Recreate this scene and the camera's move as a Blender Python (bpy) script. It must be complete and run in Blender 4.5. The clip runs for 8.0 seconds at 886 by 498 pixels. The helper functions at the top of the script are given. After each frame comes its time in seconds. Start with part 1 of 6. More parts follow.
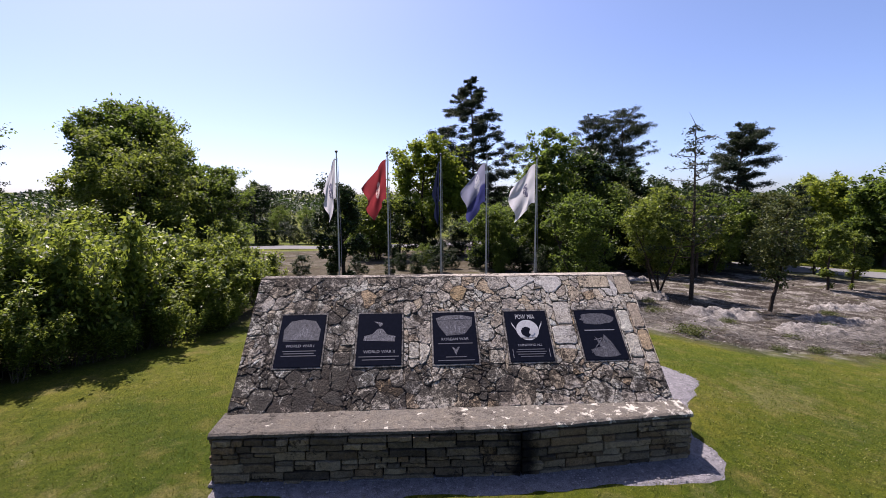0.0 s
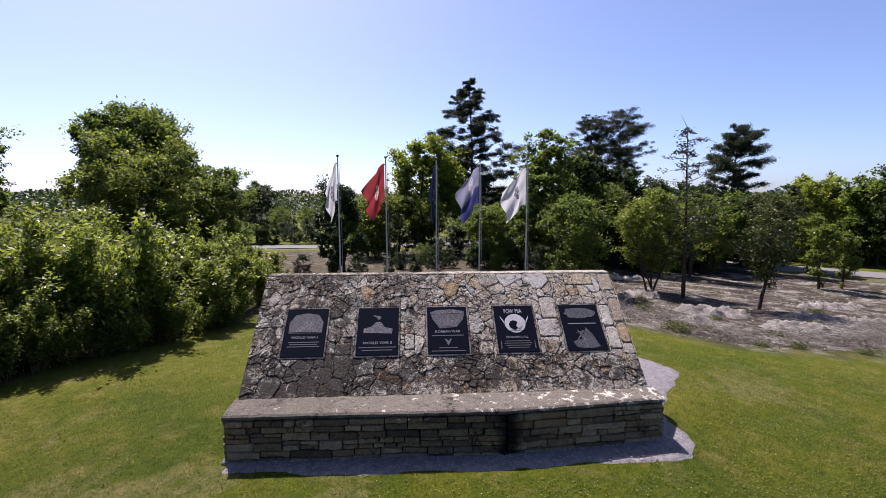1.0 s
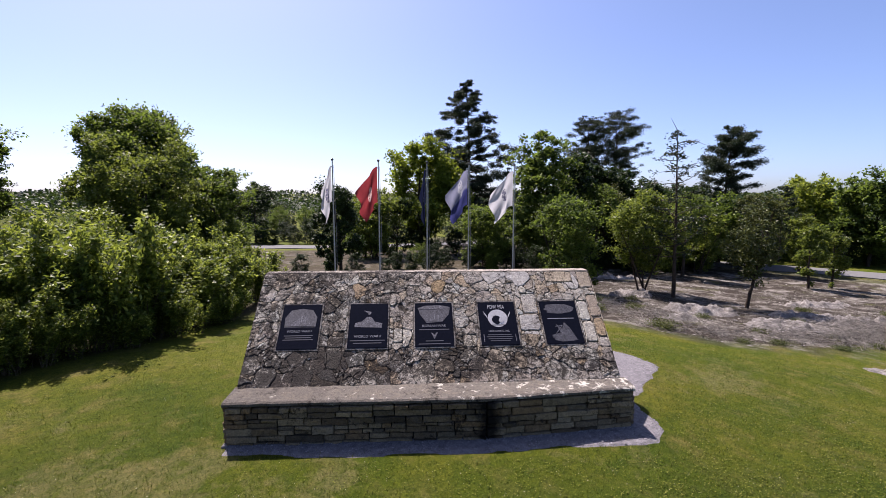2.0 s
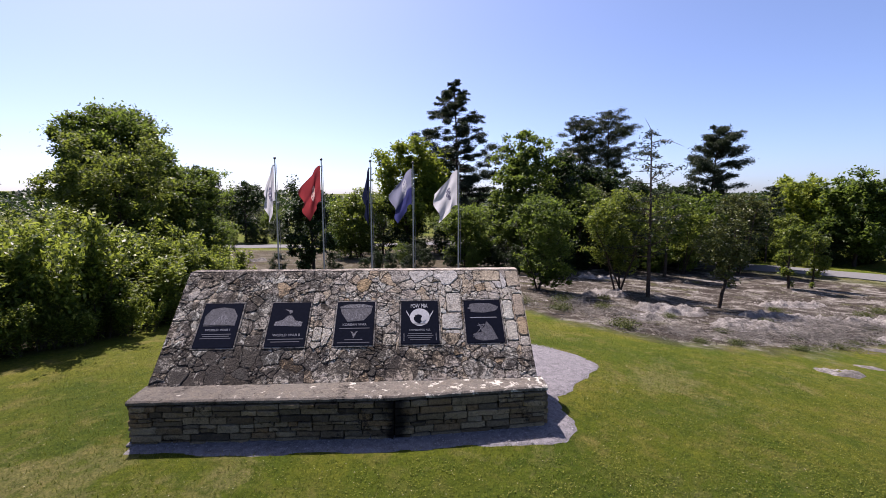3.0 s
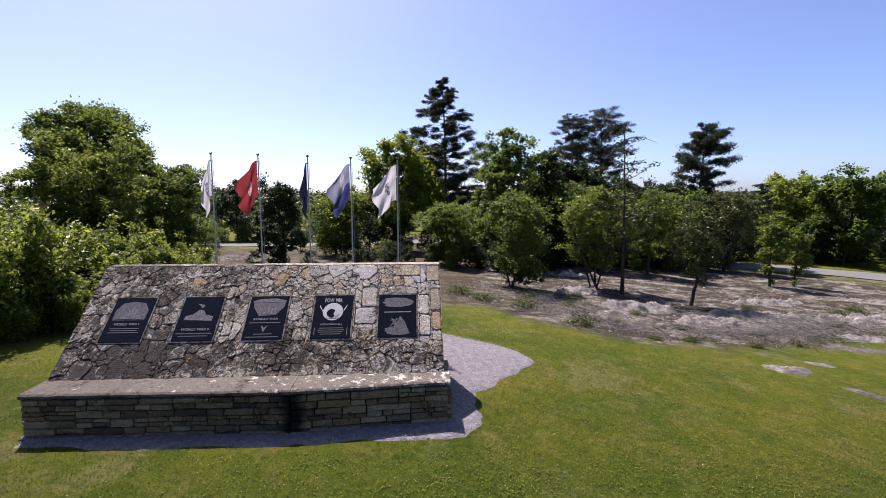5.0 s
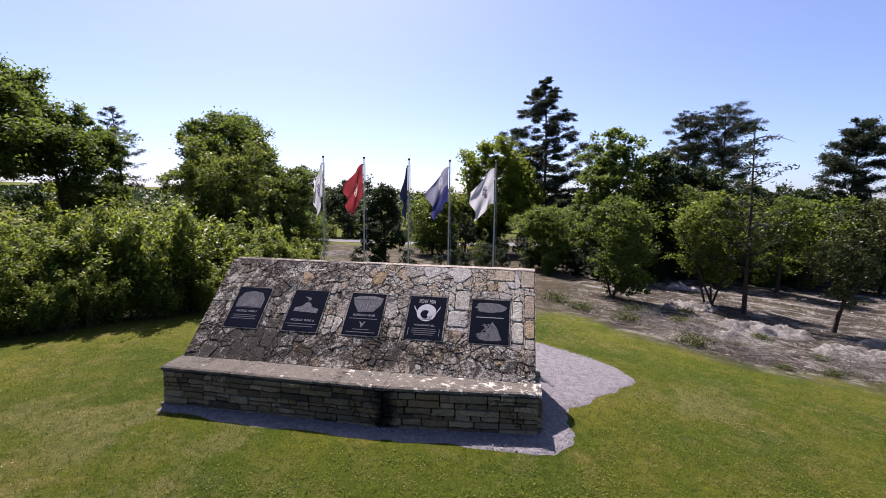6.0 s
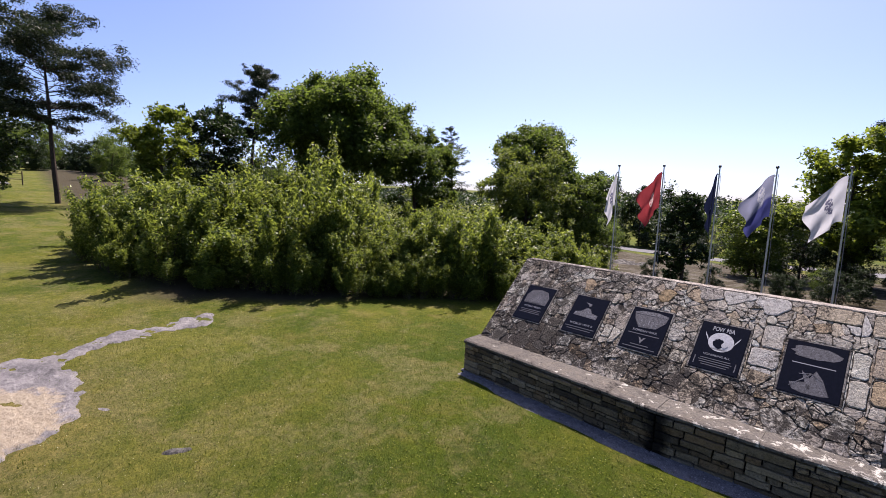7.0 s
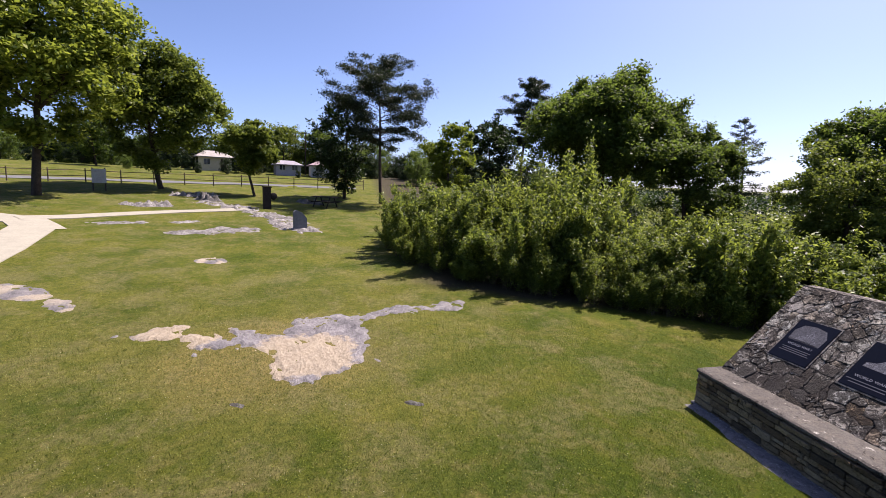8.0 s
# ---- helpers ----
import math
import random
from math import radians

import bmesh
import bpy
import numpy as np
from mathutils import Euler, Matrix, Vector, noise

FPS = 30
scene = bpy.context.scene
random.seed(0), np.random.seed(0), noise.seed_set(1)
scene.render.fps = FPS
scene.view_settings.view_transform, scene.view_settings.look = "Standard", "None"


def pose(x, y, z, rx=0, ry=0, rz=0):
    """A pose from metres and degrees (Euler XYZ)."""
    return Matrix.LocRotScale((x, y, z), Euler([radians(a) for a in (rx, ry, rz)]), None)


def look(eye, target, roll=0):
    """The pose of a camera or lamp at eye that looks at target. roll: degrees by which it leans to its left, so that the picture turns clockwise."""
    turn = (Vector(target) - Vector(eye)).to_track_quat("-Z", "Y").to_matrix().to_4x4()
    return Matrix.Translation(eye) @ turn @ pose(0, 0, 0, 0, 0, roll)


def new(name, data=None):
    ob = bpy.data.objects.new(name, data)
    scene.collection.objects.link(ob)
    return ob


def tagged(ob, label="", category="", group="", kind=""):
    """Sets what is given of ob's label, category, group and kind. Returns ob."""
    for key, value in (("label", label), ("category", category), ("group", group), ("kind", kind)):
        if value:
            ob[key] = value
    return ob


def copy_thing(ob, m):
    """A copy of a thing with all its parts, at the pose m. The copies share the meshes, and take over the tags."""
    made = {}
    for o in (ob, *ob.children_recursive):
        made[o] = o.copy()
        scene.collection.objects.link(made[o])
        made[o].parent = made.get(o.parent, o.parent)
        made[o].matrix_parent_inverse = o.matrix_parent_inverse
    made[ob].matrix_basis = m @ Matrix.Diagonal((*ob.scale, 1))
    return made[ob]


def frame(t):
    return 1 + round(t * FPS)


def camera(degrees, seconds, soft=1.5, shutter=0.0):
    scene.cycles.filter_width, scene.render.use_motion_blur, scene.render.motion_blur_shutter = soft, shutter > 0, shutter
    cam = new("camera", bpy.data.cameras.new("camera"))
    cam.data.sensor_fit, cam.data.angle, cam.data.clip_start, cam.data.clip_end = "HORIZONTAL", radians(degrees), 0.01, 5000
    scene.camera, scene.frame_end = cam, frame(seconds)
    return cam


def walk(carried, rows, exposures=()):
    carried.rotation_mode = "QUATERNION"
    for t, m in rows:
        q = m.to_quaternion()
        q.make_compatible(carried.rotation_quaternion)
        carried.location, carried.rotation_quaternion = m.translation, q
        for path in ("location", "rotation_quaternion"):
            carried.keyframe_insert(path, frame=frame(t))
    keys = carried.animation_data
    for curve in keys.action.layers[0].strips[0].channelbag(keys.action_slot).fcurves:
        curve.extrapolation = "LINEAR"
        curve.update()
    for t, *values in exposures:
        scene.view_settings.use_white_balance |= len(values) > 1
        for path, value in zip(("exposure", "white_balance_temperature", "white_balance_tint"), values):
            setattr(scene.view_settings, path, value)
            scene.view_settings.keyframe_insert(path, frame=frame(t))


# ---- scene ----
cam = camera(90.0, 8.0, soft=0.5)
PATH = [
    (0, (-0.528, -7.086, 3.238), (-0.399, -5.103, 3.019), -0.08),
    (0.5, (-0.532, -7.260, 3.256), (-0.400, -5.277, 3.036), 0.02),
    (1, (-0.468, -7.592, 3.287), (-0.338, -5.608, 3.066), -0.03),
    (2.3, (-0.094, -8.085, 3.322), (0.039, -6.101, 3.102), 0.00),
    (2.5, (0.157, -8.100, 3.303), (0.289, -6.116, 3.081), -0.03),
    (3, (0.989, -8.104, 3.302), (1.119, -6.120, 3.081), 0.06),
    (3.5, (1.803, -8.127, 3.306), (1.933, -6.144, 3.084), 0.07),
    (4, (2.226, -8.135, 3.250), (2.356, -6.152, 3.026), 0.01),
    (5.5, (2.454, -8.150, 3.213), (2.540, -6.165, 2.988), -0.02),
    (6, (2.440, -8.043, 3.260), (2.130, -6.079, 3.037), 1.04),
    (6.5, (2.362, -8.080, 3.262), (1.473, -6.302, 3.039), 2.11),
    (7, (2.660, -8.306, 3.346), (1.244, -6.915, 3.104), 2.49),
    (7.5, (3.084, -8.122, 3.378), (1.289, -7.281, 3.118), 2.37),
    (8, (3.362, -7.879, 3.502), (1.418, -7.505, 3.220), 2.41),
]
walk(cam, [(t, look(eye, target, roll)) for t, eye, target, roll in PATH], [(0, 1.14, 6500, 25), (8, 1.14, 6500, 25)])

# ---------------------------------------------------------------- light
SUN = Vector((-0.295, 0.56, 1.0)).normalized()
world = bpy.data.worlds.new("sky")
scene.world = world
world.use_nodes = True
wt = world.node_tree
sky = wt.nodes.new("ShaderNodeTexSky")
sky.sky_type = "NISHITA"
sky.sun_disc = False
sky.sun_elevation = math.asin(SUN.z)
sky.sun_rotation = math.atan2(SUN.x, SUN.y)
sky.air_density, sky.dust_density, sky.ozone_density = 0.65, 1.4, 5.5
wt.links.new(sky.outputs[0], wt.nodes["Background"].inputs[0])
wt.nodes["Background"].inputs[1].default_value = 0.096
sun_data = bpy.data.lights.new("sun", "SUN")
sun_data.energy, sun_data.angle, sun_data.color = 5.0, radians(0.53), (1.0, 0.95, 0.87)
sun = new("sun", sun_data)
sun.matrix_world = look(SUN * 60, (0, 0, 0))

# ---------------------------------------------------------------- node helpers


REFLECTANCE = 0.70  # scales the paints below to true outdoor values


class Nodes:
    """A material under construction."""

    def __init__(self, name):
        self.mat = bpy.data.materials.new(name)
        self.mat.use_nodes = True
        self.nt = self.mat.node_tree
        self.bsdf = self.nt.nodes["Principled BSDF"]
        self.out = self.nt.nodes["Material Output"]

    def add(self, kind, **sets):
        n = self.nt.nodes.new(kind)
        for key, value in sets.items():
            n.inputs[key].default_value = value
        return n

    def link(self, a, b):
        self.nt.links.new(a, b)

    def coords(self, which="Object"):
        n = self.nt.nodes.new("ShaderNodeTexCoord")
        return n.outputs[which]

    def position(self):
        return self.nt.nodes.new("ShaderNodeNewGeometry").outputs["Position"]

    def noise(self, where, scale, detail=5.0, rough=0.6, warp=0.0):
        n = self.add("ShaderNodeTexNoise", Scale=scale, Detail=detail, Roughness=rough, Distortion=warp)
        self.link(where, n.inputs["Vector"])
        return n.outputs["Fac"]

    def ramp(self, fac, stops):
        n = self.nt.nodes.new("ShaderNodeValToRGB")
        e = n.color_ramp.elements
        while len(e) < len(stops):
            e.new(0.5)
        for k, (at, c) in zip(e, stops):
            k.position = at
            k.color = (*c, 1) if len(c) == 3 else c
        self.link(fac, n.inputs[0])
        return n.outputs[0]

    def level(self, fac, lo, hi):
        n = self.add("ShaderNodeMapRange")
        n.inputs["From Min"].default_value, n.inputs["From Max"].default_value = lo, hi
        self.link(fac, n.inputs["Value"])
        return n.outputs["Result"]

    def mix(self, fac, a, b, blend="MIX"):
        n = self.nt.nodes.new("ShaderNodeMix")
        n.data_type, n.blend_type = "RGBA", blend
        for value, at in ((fac, 0), (a, 6), (b, 7)):
            if isinstance(value, (int, float)):
                n.inputs[at].default_value = value
            elif isinstance(value, tuple):
                n.inputs[at].default_value = (*value, 1)
            else:
                self.link(value, n.inputs[at])
        return n.outputs[2]

    def maths(self, op, a, b=0.5):
        n = self.nt.nodes.new("ShaderNodeMath")
        n.operation = op
        for value, at in ((a, 0), (b, 1)):
            if isinstance(value, (int, float)):
                n.inputs[at].default_value = value
            else:
                self.link(value, n.inputs[at])
        return n.outputs[0]

    def bump(self, height, strength, distance):
        n = self.add("ShaderNodeBump", Strength=strength, Distance=distance)
        self.link(height, n.inputs["Height"])
        self.link(n.outputs[0], self.bsdf.inputs["Normal"])

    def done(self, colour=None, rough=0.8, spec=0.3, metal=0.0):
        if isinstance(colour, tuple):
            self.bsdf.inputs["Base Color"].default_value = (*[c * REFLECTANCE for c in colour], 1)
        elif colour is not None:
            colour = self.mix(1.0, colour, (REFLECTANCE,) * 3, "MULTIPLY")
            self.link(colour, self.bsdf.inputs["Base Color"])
        if isinstance(rough, (int, float)):
            self.bsdf.inputs["Roughness"].default_value = rough
        else:
            self.link(rough, self.bsdf.inputs["Roughness"])
        self.bsdf.inputs["Specular IOR Level"].default_value = spec
        self.bsdf.inputs["Metallic"].default_value = metal
        return self.mat

    def own(self):
        return self.nt.nodes.new("ShaderNodeObjectInfo").outputs["Random"]

    def island(self):
        return self.nt.nodes.new("ShaderNodeNewGeometry").outputs["Random Per Island"]


def stone_material(name, colours, dark, lichen, stain_scale=3.0, drip=False, grit=1.0, relief=0.03, lean=0.0, spread=0.0, band=0.0):
    """Weathered stone: a colour for each piece, gritty grain, black stains and pale lichen."""
    m = Nodes(name)
    p = m.position()
    sep = m.nt.nodes.new("ShaderNodeSeparateXYZ")
    m.link(p, sep.inputs[0])
    steps = [(i / (len(colours) - 1), c) for i, c in enumerate(colours)]
    base = m.ramp(m.own(), steps)
    grain = m.noise(p, 42, 9, 0.8, 0.4)
    vein = m.noise(p, 17, 8, 0.75, 1.6)
    blotch = m.noise(p, 7, 6, 0.65, 0.6)
    base = m.mix(m.level(blotch, 0.46, 0.66), base, m.mix(0.3 * grit ** 3, base, (0.42, 0.33, 0.22)))
    base = m.mix(0.8 * grit, base, m.ramp(vein, [(0.34, (0.36, 0.35, 0.36)), (0.5, (0.95, 0.94, 0.93)), (0.66, (1.4, 1.38, 1.36))]), "MULTIPLY")
    base = m.mix(0.7 * grit, base, m.ramp(grain, [(0.33, (0.3, 0.3, 0.31)), (0.66, (1.35, 1.35, 1.35))]), "MULTIPLY")
    stain = m.noise(p, stain_scale, 7, 0.7, 0.8)
    patch = m.noise(p, 5.0, 8, 0.75, 1.2)
    fine = m.noise(p, 19, 8, 0.8, 1.2)
    stain = m.maths("ADD", m.maths("ADD", m.maths("MULTIPLY", stain, 0.26), m.maths("MULTIPLY", patch, 0.34)), m.maths("MULTIPLY", fine, 0.40))
    # older and blacker towards the west end
    stain = m.maths("ADD", stain, m.maths("MULTIPLY", sep.outputs[0], -lean))
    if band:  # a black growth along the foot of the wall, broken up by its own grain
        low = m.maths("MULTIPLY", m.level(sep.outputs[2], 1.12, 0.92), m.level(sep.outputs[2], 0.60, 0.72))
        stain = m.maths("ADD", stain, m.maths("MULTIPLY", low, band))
    base = m.mix(m.maths("MULTIPLY", m.level(stain, 0.53 - dark, 0.58 - dark), 0.90), base, (0.020, 0.015, 0.013))
    spots = m.maths("ADD", m.noise(p, 6.5, 9, 0.75, 0.4), m.maths("MULTIPLY", sep.outputs[0], spread))
    base = m.mix(m.maths("MULTIPLY", m.level(spots, 0.63 - lichen, 0.66 - lichen), 0.9), base, (0.78, 0.74, 0.64))
    if drip:
        off = m.maths("ABSOLUTE", m.maths("SUBTRACT", sep.outputs[0], 0.72))
        off = m.maths("ADD", off, m.maths("MULTIPLY", m.noise(p, 5, 5, 0.7), 0.34))
        base = m.mix(m.maths("MULTIPLY", m.level(off, 0.40, 0.24), 0.95), base, (0.006, 0.005, 0.005))
    m.bump(m.maths("ADD", m.maths("MULTIPLY", grain, 0.6), m.maths("MULTIPLY", vein, 1.6)), 1.0, relief)
    return m.done(base, 0.88, 0.2)


def plain_material(name, colour, rough=0.7, spec=0.3, metal=0.0, scale=12.0, vary=0.25, bump=0.2, size=0.004):
    m = Nodes(name)
    p = m.coords("Object")
    n = m.noise(p, scale, 6, 0.65)
    n2 = m.noise(p, scale * 0.15, 3, 0.6)
    lo, hi = 1 - vary, 1 + vary
    c = m.mix(1.0, colour, m.ramp(n, [(0.3, (lo, lo, lo)), (0.7, (hi, hi, hi))]), "MULTIPLY")
    c = m.mix(0.6, c, m.ramp(n2, [(0.3, (lo, lo, lo)), (0.7, (hi, hi, hi))]), "MULTIPLY")
    m.bump(n, bump, size)
    return m.done(c, rough, spec, metal)


def leaf_material(name, colours, through_colour, share=0.45, rough=0.5):
    m = Nodes(name)
    steps = [(i / (len(colours) - 1), c) for i, c in enumerate(colours)]
    c = m.ramp(m.island(), steps)
    c = m.mix(0.35, c, m.ramp(m.own(), [(0.0, (0.6, 0.75, 0.6)), (1.0, (1.3, 1.2, 1.0))]), "MULTIPLY")
    m.done(c, rough, 0.2)
    t = m.add("ShaderNodeBsdfTranslucent")
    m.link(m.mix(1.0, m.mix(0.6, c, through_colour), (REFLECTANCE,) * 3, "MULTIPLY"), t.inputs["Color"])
    mixer = m.nt.nodes.new("ShaderNodeMixShader")
    mixer.inputs[0].default_value = share
    m.link(m.bsdf.outputs[0], mixer.inputs[1])
    m.link(t.outputs[0], mixer.inputs[2])
    m.link(mixer.outputs[0], m.out.inputs["Surface"])
    return m.mat


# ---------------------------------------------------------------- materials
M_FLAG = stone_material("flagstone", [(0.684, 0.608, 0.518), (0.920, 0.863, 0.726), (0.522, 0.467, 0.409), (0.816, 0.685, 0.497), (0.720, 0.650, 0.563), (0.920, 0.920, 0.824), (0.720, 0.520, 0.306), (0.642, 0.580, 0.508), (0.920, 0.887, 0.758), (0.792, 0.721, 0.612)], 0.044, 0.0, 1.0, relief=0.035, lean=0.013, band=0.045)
M_PALESTONE = stone_material("pale_flagstone", [(0.66, 0.63, 0.575), (0.76, 0.73, 0.67)], 0.012, -0.03, 1.0, grit=0.9, relief=0.02)
M_OCHRE = stone_material("ochre_flagstone", [(0.52, 0.36, 0.19), (0.58, 0.42, 0.23)], 0.01, -0.03, 1.0, relief=0.03)
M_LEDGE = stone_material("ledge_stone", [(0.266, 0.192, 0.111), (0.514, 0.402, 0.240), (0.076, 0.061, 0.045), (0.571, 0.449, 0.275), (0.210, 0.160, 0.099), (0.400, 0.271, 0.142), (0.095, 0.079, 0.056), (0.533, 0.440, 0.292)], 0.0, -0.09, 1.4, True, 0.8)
M_CAP = stone_material("cap_stone", [(0.165, 0.149, 0.129), (0.205, 0.186, 0.160)], 0.006, 0.042, 1.6, grit=0.8, relief=0.02, spread=0.024)
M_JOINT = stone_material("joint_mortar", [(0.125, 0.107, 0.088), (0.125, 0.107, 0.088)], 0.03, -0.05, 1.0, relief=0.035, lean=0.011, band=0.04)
M_BORDER = stone_material("pale_mortar", [(0.34, 0.315, 0.285), (0.34, 0.315, 0.285)], 0.05, 0.0, 2.0, grit=0.7, relief=0.015)
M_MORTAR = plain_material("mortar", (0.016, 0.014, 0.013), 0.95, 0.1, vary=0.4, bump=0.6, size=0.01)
M_GRANITE = plain_material("black_granite", (0.006, 0.006, 0.010), 0.16, 0.26, scale=160, vary=0.5, bump=0.02, size=0.001)
M_ETCH = Nodes("etched_granite")
_p = M_ETCH.coords("Object")
_n = M_ETCH.noise(_p, 48, 9, 0.85, 1.6)
M_ETCH = M_ETCH.done(M_ETCH.ramp(_n, [(0.42, (0.012, 0.012, 0.02)), (0.50, (0.06, 0.06, 0.075)), (0.60, (0.38, 0.38, 0.42))]), 0.7, 0.3)
M_ETCH_DIM = Nodes("dim_etching")
_n = M_ETCH_DIM.noise(M_ETCH_DIM.coords("Object"), 34, 9, 0.85, 1.6)
M_ETCH_DIM = M_ETCH_DIM.done(M_ETCH_DIM.ramp(_n, [(0.40, (0.012, 0.012, 0.018)), (0.50, (0.07, 0.07, 0.085)), (0.66, (0.24, 0.24, 0.27))]), 0.7, 0.3)
M_LETTER = plain_material("etched_letters", (0.27, 0.27, 0.30), 0.7, 0.3, vary=0.15)
M_WHITE_ETCH = plain_material("white_etching", (0.48, 0.48, 0.50), 0.7, 0.3, vary=0.25, scale=40)
M_FAINT = plain_material("faint_letters", (0.080, 0.080, 0.095), 0.7, 0.3, vary=0.3, scale=60)
M_ALU = plain_material("brushed_aluminium", (0.56, 0.55, 0.52), 0.42, 0.5, 0.5, scale=60, vary=0.12, bump=0.05)
M_GRAVEL = plain_material("gravel", (0.225, 0.214, 0.226), 0.95, 0.15, scale=70, vary=0.5, bump=0.9, size=0.02)
M_PEBBLE = Nodes("pebble")
M_PEBBLE = M_PEBBLE.done(M_PEBBLE.ramp(M_PEBBLE.island(), [(0, (0.13, 0.125, 0.132)), (0.5, (0.24, 0.23, 0.245)), (1, (0.42, 0.405, 0.42))]), 0.9, 0.2)
M_CONCRETE = plain_material("pale_concrete", (0.390, 0.362, 0.278), 0.9, 0.2, scale=14, vary=0.14, bump=0.2)
M_ASPHALT = plain_material("grey_asphalt", (0.172, 0.172, 0.172), 0.9, 0.2, scale=20, vary=0.2, bump=0.3)
M_BARK = plain_material("bark", (0.074, 0.055, 0.041), 0.95, 0.15, scale=16, vary=0.5, bump=0.9, size=0.03)
M_STEM = plain_material("shrub_stem", (0.125, 0.101, 0.058), 0.9, 0.2, scale=20, vary=0.4, bump=0.4)
M_DEAD = plain_material("dead_wood", (0.25, 0.230, 0.205), 0.95, 0.15, scale=25, vary=0.4, bump=0.4)


def rock_material(name, low, mid, high, sand=0.0, beds=()):
    m = Nodes(name)
    p = m.position()
    a = m.noise(p, 2.2, 7, 0.7, 0.5)
    b = m.noise(p, 16, 8, 0.75)
    c = m.ramp(m.maths("ADD", m.maths("MULTIPLY", a, 0.6), m.maths("MULTIPLY", b, 0.4)), [(0.34, low), (0.5, mid), (0.64, high)])
    if sand:
        s = m.noise(p, 0.9, 5, 0.6, 0.7)
        c = m.mix(m.level(s, 0.66 - sand, 0.74 - sand), c, m.ramp(b, [(0.3, (0.40, 0.33, 0.235)), (0.7, (0.66, 0.57, 0.44))]))
    for bx, by, reach in beds:  # beds of loose sand lying on the rock
        off = m.add("ShaderNodeVectorMath")
        off.operation = "DISTANCE"
        flat = m.add("ShaderNodeVectorMath")
        flat.operation = "MULTIPLY"
        flat.inputs[1].default_value = (1, 1, 0)
        m.link(p, flat.inputs[0])
        m.link(flat.outputs[0], off.inputs[0])
        off.inputs[1].default_value = (bx, by, 0)
        away = m.maths("ADD", off.outputs["Value"], m.maths("MULTIPLY", m.noise(p, 2.4, 6, 0.7, 0.6), 1.3))
        c = m.mix(m.level(away, reach + 0.72, reach + 0.55), c, m.ramp(b, [(0.3, (0.42, 0.335, 0.225)), (0.7, (0.66, 0.555, 0.41))]))
    m.bump(m.maths("ADD", a, m.maths("MULTIPLY", b, 1.5)), 1.0, 0.06)
    return m.done(c, 0.93, 0.2)


M_ROCK = rock_material("grey_rock", (0.040, 0.038, 0.036), (0.155, 0.145, 0.134), (0.34, 0.32, 0.295))
M_PALEROCK = rock_material("pale_rock", (0.05, 0.045, 0.04), (0.27, 0.25, 0.23), (0.60, 0.57, 0.53))
M_SANDBED = rock_material("rock_with_sand", (0.13, 0.121, 0.123), (0.30, 0.28, 0.278), (0.50, 0.465, 0.44), beds=((-5.5, -9.0, 1.15), (-6.7, -11.6, 0.9)))
M_SANDROCK = rock_material("sandy_rock", (0.12, 0.112, 0.112), (0.27, 0.25, 0.245), (0.42, 0.39, 0.36), 0.205)

G_LEAF = leaf_material("leaf_mid_green", [(0.012, 0.03, 0.006), (0.055, 0.1, 0.0155), (0.227, 0.296, 0.066)], (0.261, 0.371, 0.0468), 0.5, 0.55)
G_LIGHT = leaf_material("leaf_light_green", [(0.026, 0.054, 0.01), (0.084, 0.134, 0.0189), (0.314, 0.375, 0.0906)], (0.327, 0.398, 0.0483), 0.5, 0.42)
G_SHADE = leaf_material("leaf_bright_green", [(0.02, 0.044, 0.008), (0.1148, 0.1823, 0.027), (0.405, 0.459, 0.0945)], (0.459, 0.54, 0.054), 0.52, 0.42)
G_DARK = leaf_material("leaf_dark_green", [(0.007, 0.019, 0.005), (0.0252, 0.0492, 0.012), (0.0708, 0.1104, 0.0264)], (0.0624, 0.1152, 0.018), 0.25)
G_SHRUB = leaf_material("leaf_shrub", [(0.01, 0.026, 0.005), (0.0366, 0.0732, 0.0122), (0.1074, 0.1708, 0.0244), (0.488, 0.549, 0.1281)], (0.4636, 0.5612, 0.0671), 0.46, 0.45)
G_DEEP = leaf_material("leaf_deep_green", [(0.006, 0.016, 0.005), (0.0207, 0.0414, 0.0103), (0.0575, 0.092, 0.023)], (0.0575, 0.1035, 0.0161), 0.2)
G_YELLOW = leaf_material("leaf_yellow_green", [(0.070, 0.112, 0.013), (0.160, 0.225, 0.024), (0.280, 0.345, 0.045)], (0.345, 0.420, 0.038), 0.52)
G_PINE = leaf_material("pine_needle", [(0.010, 0.021, 0.010), (0.034, 0.052, 0.025), (0.078, 0.100, 0.052)], (0.066, 0.096, 0.033), 0.22, 0.5)
G_BRONZE = leaf_material("leaf_dull_olive", [(0.033, 0.052, 0.012), (0.075, 0.100, 0.022), (0.165, 0.185, 0.052)], (0.118, 0.126, 0.030), 0.3)
G_GRASS = leaf_material("grass_blade", [(0.020, 0.042, 0.004), (0.105, 0.140, 0.014), (0.42, 0.40, 0.12)], (0.21, 0.25, 0.022), 0.38)
G_CLOVER = leaf_material("clover_leaf", [(0.050, 0.078, 0.007), (0.145, 0.165, 0.015), (0.30, 0.29, 0.06)], (0.20, 0.25, 0.025), 0.35, 0.8)
G_STRAW = leaf_material("dead_grass", [(0.060, 0.053, 0.043), (0.150, 0.136, 0.116), (0.300, 0.282, 0.250)], (0.195, 0.175, 0.142), 0.2)

# ---------------------------------------------------------------- mesh helpers


def shade(me, smooth):
    me.polygons.foreach_set("use_smooth", [smooth] * len(me.polygons))


